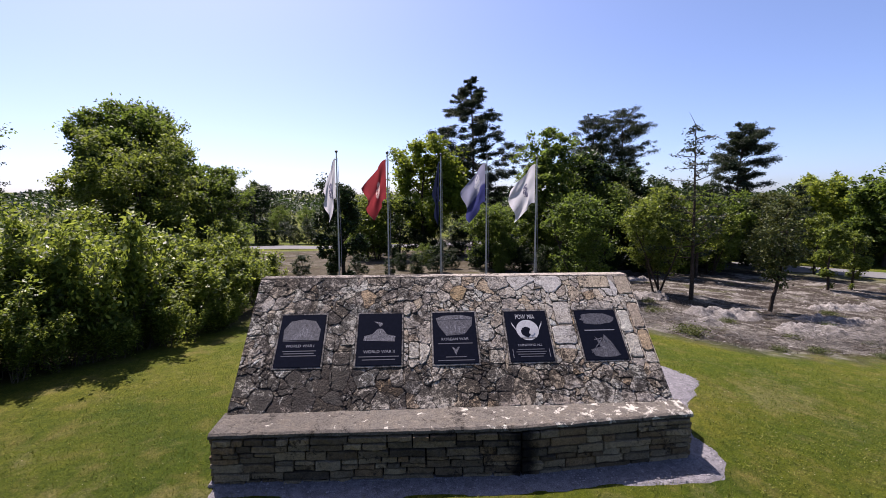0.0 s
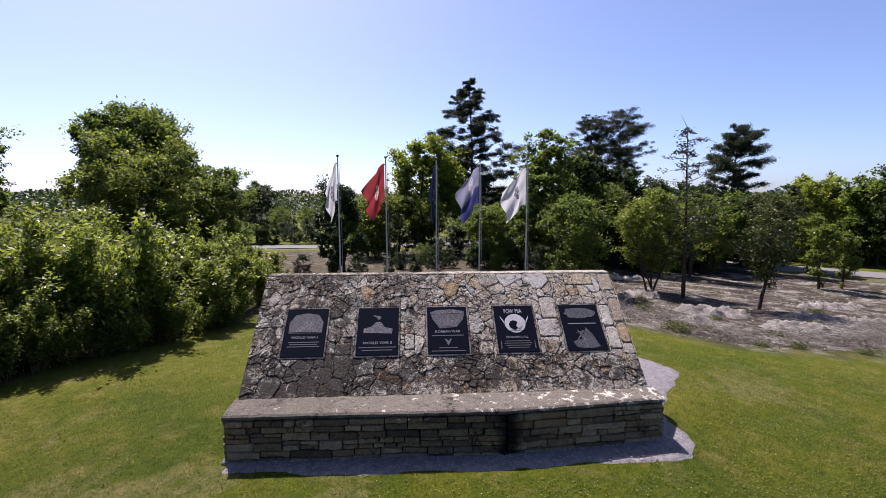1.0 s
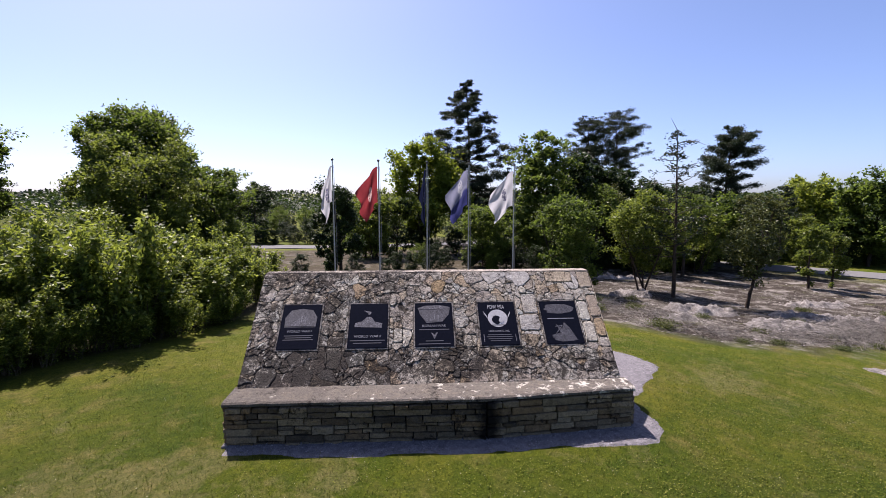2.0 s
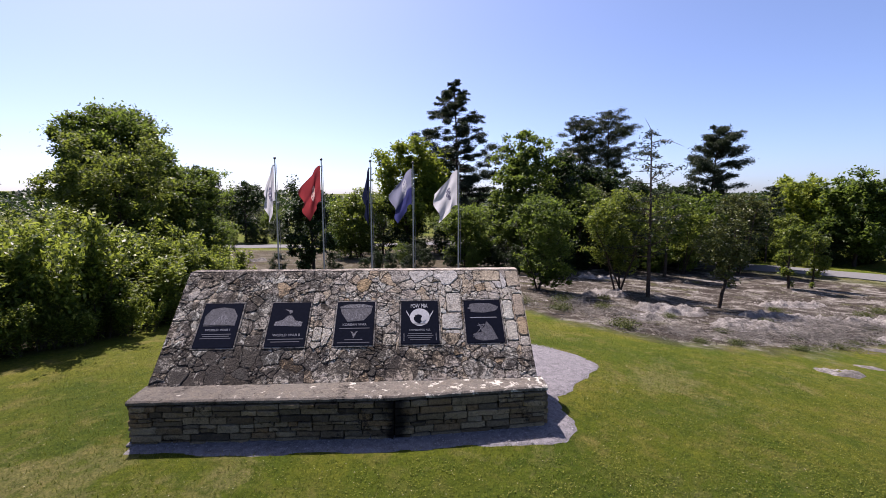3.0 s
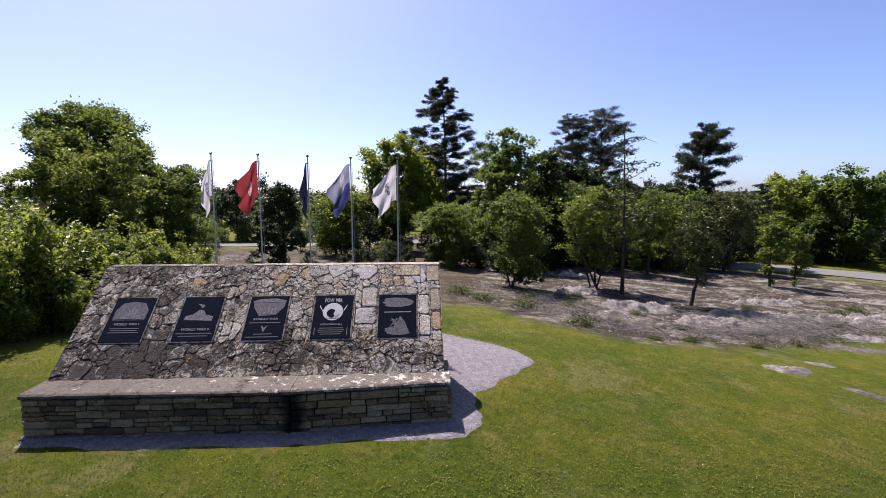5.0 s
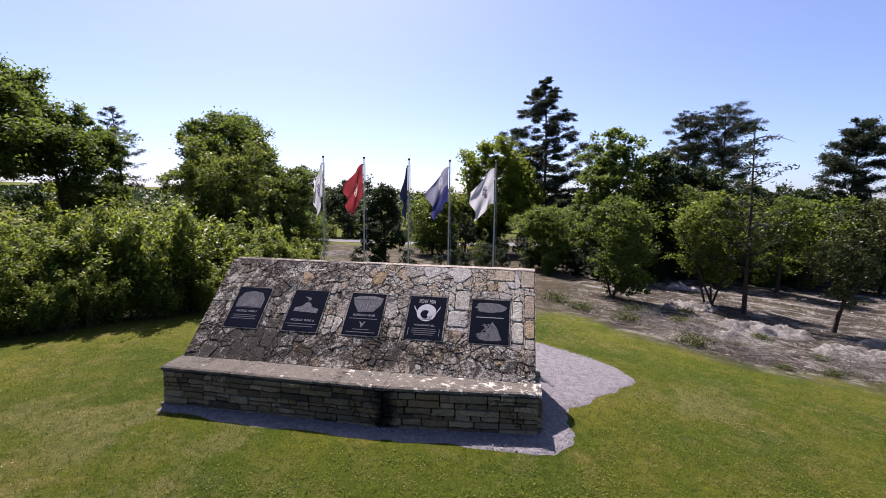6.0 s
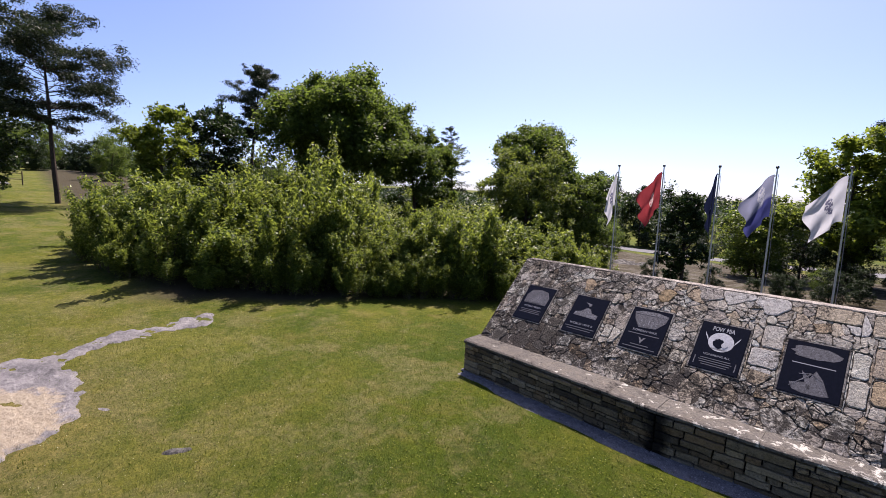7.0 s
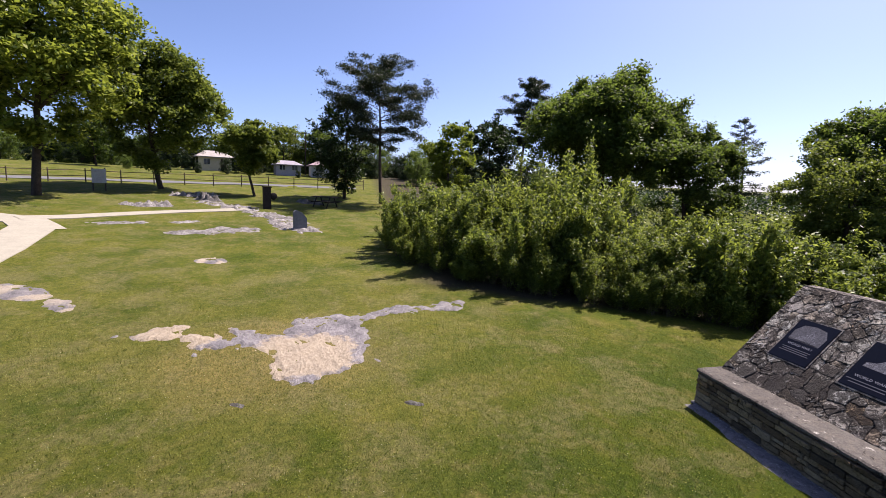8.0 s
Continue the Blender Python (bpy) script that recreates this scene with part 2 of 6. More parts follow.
def mesh_of(name, verts, faces, material, smooth=False):
    """A mesh from vertices and equal-sided faces."""
    me = bpy.data.meshes.new(name)
    if isinstance(faces, np.ndarray):
        n, k = faces.shape
        verts = np.asarray(verts, np.float32)
        me.vertices.add(len(verts))
        me.vertices.foreach_set("co", verts.ravel())
        me.loops.add(n * k)
        me.loops.foreach_set("vertex_index", faces.astype(np.int32).ravel())
        me.polygons.add(n)
        me.polygons.foreach_set("loop_start", np.arange(0, n * k, k, dtype=np.int32))
        me.update(calc_edges=True)
    else:
        me.from_pydata([tuple(v) for v in verts], [], faces)
    if smooth:
        shade(me, True)
    me.materials.append(material)
    return me


def part(name, shape, material, parent, label=""):
    """One mesh object under a thing or a part."""
    if isinstance(shape, bmesh.types.BMesh):
        me = bpy.data.meshes.new(name)
        shape.normal_update()
        shape.to_mesh(me)
        shape.free()
        me.materials.append(material)
    else:
        me = shape
    ob = new(name, me)
    ob.parent = parent
    if label:
        ob["label"] = label
    return ob


def thing(name, label, category, group="", kind="", at=None):
    ob = new(name)
    ob.empty_display_size = 0.2
    if at is not None:
        ob.matrix_basis = at
    return tagged(ob, label, category, group, kind)


def box_bm(x0, x1, y0, y1, z0, z1, bevel=0.0, segments=2):
    bm = bmesh.new()
    bmesh.ops.create_cube(bm, size=1)
    for v in bm.verts:
        v.co = ((v.co.x + 0.5) * (x1 - x0) + x0, (v.co.y + 0.5) * (y1 - y0) + y0, (v.co.z + 0.5) * (z1 - z0) + z0)
    if bevel:
        bmesh.ops.bevel(bm, geom=bm.edges[:], offset=bevel, segments=segments, affect="EDGES")
    return bm


def prism_bm(outline, z0, z1, bevel=0.0):
    """An upright prism over an outline that runs anticlockwise."""
    bm = bmesh.new()
    low = [bm.verts.new((x, y, z0)) for x, y in outline]
    top = [bm.verts.new((x, y, z1)) for x, y in outline]
    n = len(outline)
    bm.faces.new(low[::-1])
    bm.faces.new(top)
    for i in range(n):
        bm.faces.new((low[i], low[(i + 1) % n], top[(i + 1) % n], top[i]))
    if bevel:
        bmesh.ops.bevel(bm, geom=bm.edges[:], offset=bevel, segments=2, affect="EDGES")
    return bm


def tube(points, radii, sides=6):
    """Vertices and quads of a tapered tube along points."""
    pts = [Vector(p) for p in points]
    verts, faces = [], []
    for i, p in enumerate(pts):
        d = (pts[min(i + 1, len(pts) - 1)] - pts[max(i - 1, 0)]).normalized()
        side = d.cross(Vector((0.31, 0.95, 0.05))).normalized()
        other = d.cross(side)
        for k in range(sides):
            a = 2 * math.pi * k / sides
            verts.append(p + (side * math.cos(a) + other * math.sin(a)) * radii[i])
    for i in range(len(pts) - 1):
        for k in range(sides):
            a, b = i * sides + k, i * sides + (k + 1) % sides
            faces.append((a, b, b + sides, a + sides))
    return verts, faces


def tubes_mesh(name, tubes, material, sides=6):
    verts, faces = [], []
    for points, radii in tubes:
        v, f = tube(points, radii, sides)
        n = len(verts)
        verts += v
        faces += [tuple(i + n for i in q) for q in f]
    return mesh_of(name, np.array([tuple(v) for v in verts]), np.array(faces), material, True)


# ---------------------------------------------------------------- the lie of the land


def smooth01(a, b, v):
    u = np.clip((v - a) / (b - a), 0, 1)
    return u * u * (3 - 2 * u)


def land(x, y):
    """Height of the ground: level round the monument, falling behind and to the east, rising to the west."""
    x, y = np.asarray(x, float), np.asarray(y, float)
    fall = np.maximum(0, x - 2.9) * 0.105 + np.maximum(0, y - 1.0) * 0.06
    z = -2.4 * np.tanh(fall / 2.4)
    dx, dy = x - 2.4, y + 7.7
    d = np.hypot(dx, dy) + 1e-6
    west = smooth01(0.15, 0.8, (-0.85 * dx - 0.55 * dy) / d)
    rise = np.log1p(np.exp(np.clip((np.minimum(d, 70) - 11) / 1.5, -30, 60))) * 1.5
    far = smooth01(90, 420, np.hypot(x, y)) * 11
    near = 1 - smooth01(2.2, 5.5, np.hypot(x * 0.75, y + 1.2))
    rough = 0.035 * np.sin(x * 0.9 + 1.3 * np.sin(y * 0.7)) * np.sin(y * 0.8 + 0.6) * (1 - near)
    return z + west * 0.075 * rise + far + rough


def ground_z(x, y):
    return float(land(x, y))

# ---------------------------------------------------------------- ground


WORN = ((5.25, -0.1), (6.15, 0.5))


def lawn_material():
    m = Nodes("lawn")
    p = m.position()
    xyz = m.nt.nodes.new("ShaderNodeSeparateXYZ")
    m.link(p, xyz.inputs[0])
    x, y = xyz.outputs[0], xyz.outputs[1]
    big = m.noise(p, 0.35, 5, 0.6, 0.4)
    mid = m.noise(p, 1.6, 6, 0.65, 0.3)
    fine = m.noise(p, 30, 8, 0.85)
    fibre = m.noise(p, 130, 5, 0.85)
    c = m.ramp(big, [(0.3, (0.043, 0.077, 0.0036)), (0.48, (0.080, 0.108, 0.0058)), (0.68, (0.132, 0.140, 0.0125))])
    c = m.mix(m.maths("MULTIPLY", m.level(mid, 0.51, 0.70), 0.8), c, (0.175, 0.152, 0.040))
    c = m.mix(m.maths("MULTIPLY", m.level(mid, 0.45, 0.28), 0.7), c, (0.042, 0.080, 0.0049))
    # lush, dark turf before the east end
    lush = m.maths("MULTIPLY", m.level(m.maths("ADD", x, m.maths("MULTIPLY", mid, 3.0)), 0.2, 2.6), m.level(y, -2.6, -3.4))
    lush = m.maths("MULTIPLY", lush, m.level(y, -6.5, -5.2))
    c = m.mix(m.maths("MULTIPLY", lush, 0.45), c, (0.043, 0.081, 0.0049))
    # thin, dry turf on the western lawn and round the sandy rock
    inward = m.maths("SUBTRACT", x, m.maths("MULTIPLY", m.level(y, -4.0, -7.0), 3.5))
    dry = m.maths("MULTIPLY", m.maths("MULTIPLY", m.level(inward, -1.5, -8.0), m.maths("ADD", 0.3, m.maths("MULTIPLY", m.level(x, -17.0, -6.0), 0.7))), m.level(m.noise(p, 0.7, 5, 0.65), 0.30, 0.62))
    dx, dy = m.maths("ADD", x, 5.7), m.maths("ADD", y, 9.5)
    ring = m.maths("SQRT", m.maths("ADD", m.maths("MULTIPLY", dx, dx), m.maths("MULTIPLY", dy, dy)))
    ring = m.maths("ADD", ring, m.maths("MULTIPLY", mid, 2.0))
    dry = m.maths("MULTIPLY", dry, m.maths("ADD", 0.25, m.maths("MULTIPLY", m.level(y, -3.0, -6.0), 0.75)))
    c = m.mix(m.maths("MULTIPLY", dry, 0.80), c, (0.185, 0.178, 0.040))
    c = m.mix(m.maths("MULTIPLY", m.level(ring, 3.6, 2.4), 0.6), c, (0.266, 0.208, 0.0665))
    # worn patches where pale thatch shows: most of them before the west end, a few beside the gravel
    worn = m.maths("ADD", m.maths("MULTIPLY", m.noise(p, 0.9, 4, 0.55, 0.5), 0.55), m.maths("MULTIPLY", m.noise(p, 6.0, 6, 0.75, 0.8), 0.45))
    where = m.maths("MULTIPLY", m.level(x, 0.2, -1.6), m.level(y, -1.2, -3.0))
    for bx, by in WORN:
        off = m.maths("ADD", m.maths("POWER", m.maths("SUBTRACT", x, bx), 2.0), m.maths("POWER", m.maths("SUBTRACT", y, by), 2.0))
        where = m.maths("MAXIMUM", where, m.level(off, 0.7, 0.1))
    worn = m.maths("ADD", worn, m.maths("MULTIPLY", where, 0.075))
    c = m.mix(m.maths("MULTIPLY", m.level(worn, 0.55, 0.66), 0.5), c, (0.215, 0.188, 0.080))
    tufts = m.noise(p, 7, 6, 0.75, 0.5)
    c = m.mix(0.8, c, m.ramp(tufts, [(0.34, (0.55, 0.66, 0.5)), (0.5, (1.0, 1.0, 1.0)), (0.66, (1.45, 1.32, 1.5))]), "MULTIPLY")
    c = m.mix(0.8, c, m.ramp(fine, [(0.34, (0.28, 0.36, 0.25)), (0.66, (1.75, 1.65, 1.75))]), "MULTIPLY")
    c = m.mix(0.6, c, m.ramp(fibre, [(0.3, (0.6, 0.6, 0.6)), (0.7, (1.35, 1.35, 1.35))]), "MULTIPLY")
    # the cleared strip of dead grass and litter east of the lawn
    edge = m.maths("ADD", m.maths("MULTIPLY", m.noise(p, 0.5, 5, 0.6), 4.0), -2.0)
    line = m.maths("SUBTRACT", y, m.maths("MAXIMUM", m.maths("MAXIMUM", m.maths("SUBTRACT", 9.6, m.maths("MULTIPLY", x, 0.72)), 3.4), m.maths("SUBTRACT", m.maths("MULTIPLY", x, 0.42), 1.85)))
    east = m.maths("ADD", line, edge)
    east = m.maths("MULTIPLY", m.level(east, -0.5, 0.9), m.level(x, 0.5, 3.5))
    rear = m.maths("MULTIPLY", m.level(m.maths("ADD", y, edge), 6.0, 7.4), m.level(m.maths("ADD", y, edge), 38.0, 36.0))
    rear = m.maths("MULTIPLY", m.maths("MULTIPLY", rear, m.level(x, -24.0, -20.0)), m.level(x, 7.5, 4.5))
    east = m.maths("MAXIMUM", east, rear)
    east = m.maths("MULTIPLY", east, m.level(m.maths("ADD", x, m.maths("MULTIPLY", y, 0.8)), 52, 44))
    duff = m.ramp(m.maths("ADD", m.maths("MULTIPLY", fine, 0.55), m.maths("MULTIPLY", m.noise(p, 2.6, 7, 0.75, 0.8), 0.45)),
                  [(0.39, (0.016, 0.014, 0.011)), (0.47, (0.100, 0.087, 0.071)), (0.55, (0.240, 0.218, 0.190)), (0.64, (0.50, 0.475, 0.43))])
    # dark patches: bare soil, with shadow spots painted in; pale ones at the high end
    soil_and_shadow = m.noise(p, 0.75, 6, 0.7, 0.9)
    duff = m.mix(m.maths("MULTIPLY", m.level(soil_and_shadow, 0.54, 0.47), 0.88), duff, (0.038, 0.029, 0.022))
    duff = m.mix(m.maths("MULTIPLY", m.level(soil_and_shadow, 0.56, 0.64), 0.65), duff, (0.38, 0.36, 0.325))
    # behind the wall: brown litter, its colour darkened further to stand for shade
    duff = m.mix(m.maths("MULTIPLY", rear, 0.62), duff, m.ramp(fine, [(0.36, (0.022, 0.018, 0.012)), (0.66, (0.13, 0.105, 0.05))]))
    tuft = m.noise(p, 0.8, 6, 0.7, 0.6)
    duff = m.mix(m.maths("MULTIPLY", m.level(tuft, 0.56, 0.66), 0.8), duff, (0.085, 0.088, 0.028))
    c = m.mix(east, c, duff)
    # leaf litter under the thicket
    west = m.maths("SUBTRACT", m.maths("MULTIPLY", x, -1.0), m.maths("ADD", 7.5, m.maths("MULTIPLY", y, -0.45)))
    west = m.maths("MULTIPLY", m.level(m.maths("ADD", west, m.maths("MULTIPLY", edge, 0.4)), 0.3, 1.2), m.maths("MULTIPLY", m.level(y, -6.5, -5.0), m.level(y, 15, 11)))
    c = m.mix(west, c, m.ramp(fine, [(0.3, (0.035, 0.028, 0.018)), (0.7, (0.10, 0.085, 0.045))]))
    m.bump(m.maths("ADD", fine, fibre), 0.9, 0.03)
    return m.done(c, 0.95, 0.1)


M_LAWN = lawn_material()


def build_ground():
    def ticks(lo, hi, step, far):
        t = list(np.arange(lo, hi + step / 2, step))
        grow, a, b = step, lo, hi
        while b < far:
            grow *= 1.22
            a, b = a - grow, b + grow
            t = [a] + t + [b]
        return np.array(t)

    xs, ys = ticks(-16, 20, 0.25, 1500), ticks(-16, 16, 0.25, 1500)
    gx, gy = np.meshgrid(xs, ys)
    gz = land(gx, gy)
    n, k = gx.shape
    i = np.arange((n - 1) * (k - 1))
    a = i // (k - 1) * k + i % (k - 1)
    faces = np.stack([a, a + 1, a + k + 1, a + k], 1)
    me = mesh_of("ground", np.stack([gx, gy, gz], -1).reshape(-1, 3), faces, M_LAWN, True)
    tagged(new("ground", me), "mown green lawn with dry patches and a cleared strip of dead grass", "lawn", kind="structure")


build_ground()


def inside(poly, x, y):
    hit = np.zeros(np.shape(x), bool)
    n = len(poly)
    for i in range(n):
        (x0, y0), (x1, y1) = poly[i], poly[(i + 1) % n]
        cross = ((y0 > y) != (y1 > y)) & (x < (x1 - x0) * (y - y0) / (y1 - y0 + 1e-12) + x0)
        hit ^= cross
    return hit


def edge_distance(poly, x, y):
    best = np.full(np.shape(x), 1e9)
    n = len(poly)
    for i in range(n):
        (x0, y0), (x1, y1) = poly[i], poly[(i + 1) % n]
        dx, dy = x1 - x0, y1 - y0
        t = np.clip(((x - x0) * dx + (y - y0) * dy) / (dx * dx + dy * dy + 1e-12), 0, 1)
        best = np.minimum(best, np.hypot(x - x0 - t * dx, y - y0 - t * dy))
    return best


def wave(x, y, s, seed=0.0):
    return np.sin(x * s + seed + 1.7 * np.sin(y * s * 0.8 + seed * 2)) * np.sin(y * s * 1.13 + 1.1 * np.sin(x * s * 0.6 - seed))


def patch_mesh(name, poly, material, rise, step, soft, ragged, lumps=0.0, seed=0.0, smooth=True, jag=0.0):
    """A sheet over an outline on the land: its rim dips under the grass, its middle stands proud."""
    px, py = [p[0] for p in poly], [p[1] for p in poly]
    xs = np.arange(min(px) - 0.5, max(px) + 0.5, step)
    ys = np.arange(min(py) - 0.5, max(py) + 0.5, step)
    gx, gy = np.meshgrid(xs, ys)
    d = np.where(inside(poly, gx, gy), 1, -1) * edge_distance(poly, gx, gy)
    d = d + ragged * (wave(gx, gy, 2.3, seed) + 0.6 * wave(gx, gy, 6.1, seed + 2) + 0.35 * wave(gx, gy, 13.7, seed + 4))
    lift = np.clip(d / soft, -1, 1)
    bumps = lumps * (0.5 * wave(gx, gy, 3.1, seed + 1) + 0.5 * np.round(2 * wave(gx, gy, 4.7, seed + 3)) / 2 + 0.35 * np.abs(wave(gx, gy, 13.3, seed + 5)) + jag * np.round(3 * wave(gx, gy, 7.3, seed + 6)) / 3 - jag * 0.8 * np.abs(wave(gx, gy, 17.1, seed + 7)))
    gz = land(gx, gy) + np.where(lift > 0, rise * lift ** 0.7 + bumps * np.clip(lift, 0, 1), 0.03 * lift - 0.005)
    n, k = gx.shape
    i = np.arange((n - 1) * (k - 1))
    a = i // (k - 1) * k + i % (k - 1)
    quads = np.stack([a, a + 1, a + k + 1, a + k], 1)
    keep = (d.ravel()[quads] > -soft).all(1)
    quads = quads[keep]
    used, back = np.unique(quads, return_inverse=True)
    verts = np.stack([gx, gy, gz], -1).reshape(-1, 3)[used]
    return mesh_of(name, verts, back.reshape(quads.shape), material, smooth)


PAD = [(-2.78, -2.36), (-1.52, -2.50), (0.65, -2.60), (1.75, -2.52), (2.35, -2.52), (2.74, -2.60), (3.10, -2.47), (3.34, -2.12), (3.38, -1.75), (3.34, -1.45), (3.45, -0.95), (3.75, -0.75), (4.35, 0.05), (4.95, 0.75), (4.8, 1.3), (4.25, 2.0), (3.2, 2.5), (0, 2.9), (-2.5, 2.7), (-3.1, 1.0), (-3.0, -1.2)]
tagged(new("gravel_bed", patch_mesh("gravel_bed", PAD, M_GRAVEL, 0.02, 0.05, 0.11, 0.05, 0.006)),
       "pale grey crushed gravel bed round the monument", "gravel", kind="structure")


def scatter_in(poly, count, rng):
    px, py = [p[0] for p in poly], [p[1] for p in poly]
    x = rng.uniform(min(px), max(px), count * 3)
    y = rng.uniform(min(py), max(py), count * 3)
    ok = inside(poly, x, y)
    return x[ok][:count], y[ok][:count]


def pebbles_mesh(name, x, y, sizes, material, rng, lift=0.0, flat=1.0):
    """Many small irregular stones in one mesh."""
    base = np.array([(1, 0, 0), (0.3, 0.9, 0), (-0.8, 0.6, 0), (-0.8, -0.6, 0), (0.3, -0.9, 0), (0.1, 0, 0.8)])
    tri = np.array([(0, 1, 5), (1, 2, 5), (2, 3, 5), (3, 4, 5), (4, 0, 5)])
    n = len(x)
    v = base[None] * (1 + rng.uniform(-0.35, 0.35, (n, 6, 3))) * sizes[:, None, None]
    a = rng.uniform(0, 6.28, n)
    c, s = np.cos(a)[:, None], np.sin(a)[:, None]
    vx, vy = v[..., 0] * c - v[..., 1] * s, v[..., 0] * s + v[..., 1] * c
    v = np.stack([vx + x[:, None], vy + y[:, None], v[..., 2] * flat + (land(x, y) + lift)[:, None]], -1).reshape(-1, 3)
    f = (tri[None] + (np.arange(n) * 6)[:, None, None]).reshape(-1, 3)
    return mesh_of(name, v, f, material)


_r = np.random.default_rng(3)
_x, _y = scatter_in(PAD, 15000, _r)
_far = edge_distance(PAD, _x, _y) > 0.03
_x, _y = _x[_far], _y[_far]
tagged(new("loose_gravel", pebbles_mesh("loose_gravel", _x, _y, _r.uniform(0.006, 0.014, len(_x)), M_PEBBLE, _r, 0.03)),
       "loose pale grey gravel stones on the bed", "gravel", kind="stuff")

# ---------------------------------------------------------------- monument
BEND = [(-2.83, -2.16), (0.70, -2.22), (2.87, -2.02)]
TOP_Z, SEAT_Z, REAR = 2.05, 0.62, -0.06
WALL_X0, WALL_X1 = -2.84, 2.84
FACE_Y = -1.76
SLOPE = Vector((0, 1, 1)).normalized()
OUT = Vector((0, -1, 1)).normalized()
FACE_LEN = (TOP_Z - SEAT_Z) * math.sqrt(2)

monument = thing("memorial_wall", "weathered flagstone memorial wall with a sloping face above a ledge-stone bench base, standing on gravel", "monument")
_core = [(-2.81, -2.14), (0.70, -2.20), (2.85, -2.00), (2.85, REAR), (-2.81, REAR)]
part("base_core", prism_bm(_core, -0.15, SEAT_Z - 0.07), M_MORTAR, monument, "dark mortar core behind the ledge stones")

part("footing", prism_bm([(-2.89, -2.23), (0.70, -2.29), (2.95, -2.10), (2.95, REAR + 0.1), (-2.89, REAR + 0.1)], -0.3, 0.03, 0.008), M_GRAVEL, monument, "low concrete footing")


def wall_core():
    bm = bmesh.new()
    profile = [(FACE_Y, SEAT_Z - 0.08), (FACE_Y, SEAT_Z), (FACE_Y + TOP_Z - SEAT_Z, TOP_Z), (REAR - 0.06, TOP_Z), (REAR, SEAT_Z - 0.08)]
    ends = [[bm.verts.new((x, y, z)) for y, z in profile] for x in (WALL_X0, WALL_X1)]
    bm.faces.new(ends[0])
    bm.faces.new(ends[1][::-1])
    n = len(profile)
    for i in range(n):
        j = (i + 1) % n
        bm.faces.new((ends[0][j], ends[0][i], ends[1][i], ends[1][j]))
    return bm


part("wall_core", wall_core(), M_JOINT, monument, "dark mortar core of the sloping wall")


def cap_bm(x0, y0, x1, y1, rng):
    """A long capping slab with a chipped front edge."""
    bm = bmesh.new()
    n = max(3, int((x1 - x0) / 0.12))
    rows = []
    for i in range(n + 1):
        u = i / n
        x, y = x0 + (x1 - x0) * u, y0 + (y1 - y0) * u - 0.035
        chip = rng.uniform(-0.012, 0.012)
        dz = rng.uniform(-0.005, 0.005)
        depth = FACE_Y + 0.05
        line = [(y + 0.02 + chip, SEAT_Z - 0.072), (y + chip, SEAT_Z - 0.055), (y + chip * 0.6, SEAT_Z - 0.022 + dz), (y + 0.028 + chip, SEAT_Z - 0.002 + dz),
                (y * 0.6 + depth * 0.4, SEAT_Z + 0.006 + dz), (depth, SEAT_Z + 0.012 + dz), (depth, SEAT_Z - 0.07)]
        rows.append([bm.verts.new((x, a, b)) for a, b in line])
    for a, b in zip(rows, rows[1:]):
        for i in range(7):
            j = (i + 1) % 7
            bm.faces.new((a[i], a[j], b[j], b[i]))
    bm.faces.new(rows[0])
    bm.faces.new(rows[-1][::-1])
    bmesh.ops.recalc_face_normals(bm, faces=bm.faces[:])
    return bm


_rng = np.random.default_rng(11)
for (ax, ay), (bx, by) in zip(BEND, BEND[1:]):
    cuts = [0, 0.37, 0.7, 1] if bx - ax > 3 else [0, 0.52, 1]
    for c0, c1 in zip(cuts, cuts[1:]):
        lo = ax + (bx - ax) * c0 + (0.0008 if c0 else (-0.04 if ax < 0 else 0.0008))
        hi = ax + (bx - ax) * c1 - (0.0008 if c1 < 1 else (-0.04 if bx > 1 else 0.0008))
        part("cap_slab", cap_bm(lo, ay + (by - ay) * c0, hi, ay + (by - ay) * c1, _rng), M_CAP, monument, "grey-brown capping slab with pale lichen")
part("rear_cap", box_bm(WALL_X0, WALL_X1, FACE_Y + TOP_Z - SEAT_Z + 0.005, REAR - 0.03, TOP_Z - 0.012, TOP_Z + 0.012, 0.006), M_FLAG, monument, "thin weathered top course")

PLAQUE_W, PLAQUE_H = 0.61, 0.79
PLAQUE_X = [-2.09, -1.02, 0.03, 1.075, 2.12]
PLAQUE_V = (1.04 - SEAT_Z) * math.sqrt(2)


def face_point(u, v, w):
    return Vector((u, FACE_Y, SEAT_Z)) + SLOPE * v + OUT * w


def clip_cell(poly, mx, my, nx, ny):
    out = []
    for i in range(len(poly)):
        a, b = poly[i], poly[(i + 1) % len(poly)]
        da, db = (a[0] - mx) * nx + (a[1] - my) * ny, (b[0] - mx) * nx + (b[1] - my) * ny
        if da <= 0:
            out.append(a)
        if (da < 0 < db) or (db < 0 < da):
            t = da / (da - db)
            out.append((a[0] + (b[0] - a[0]) * t, a[1] + (b[1] - a[1]) * t))
    return out


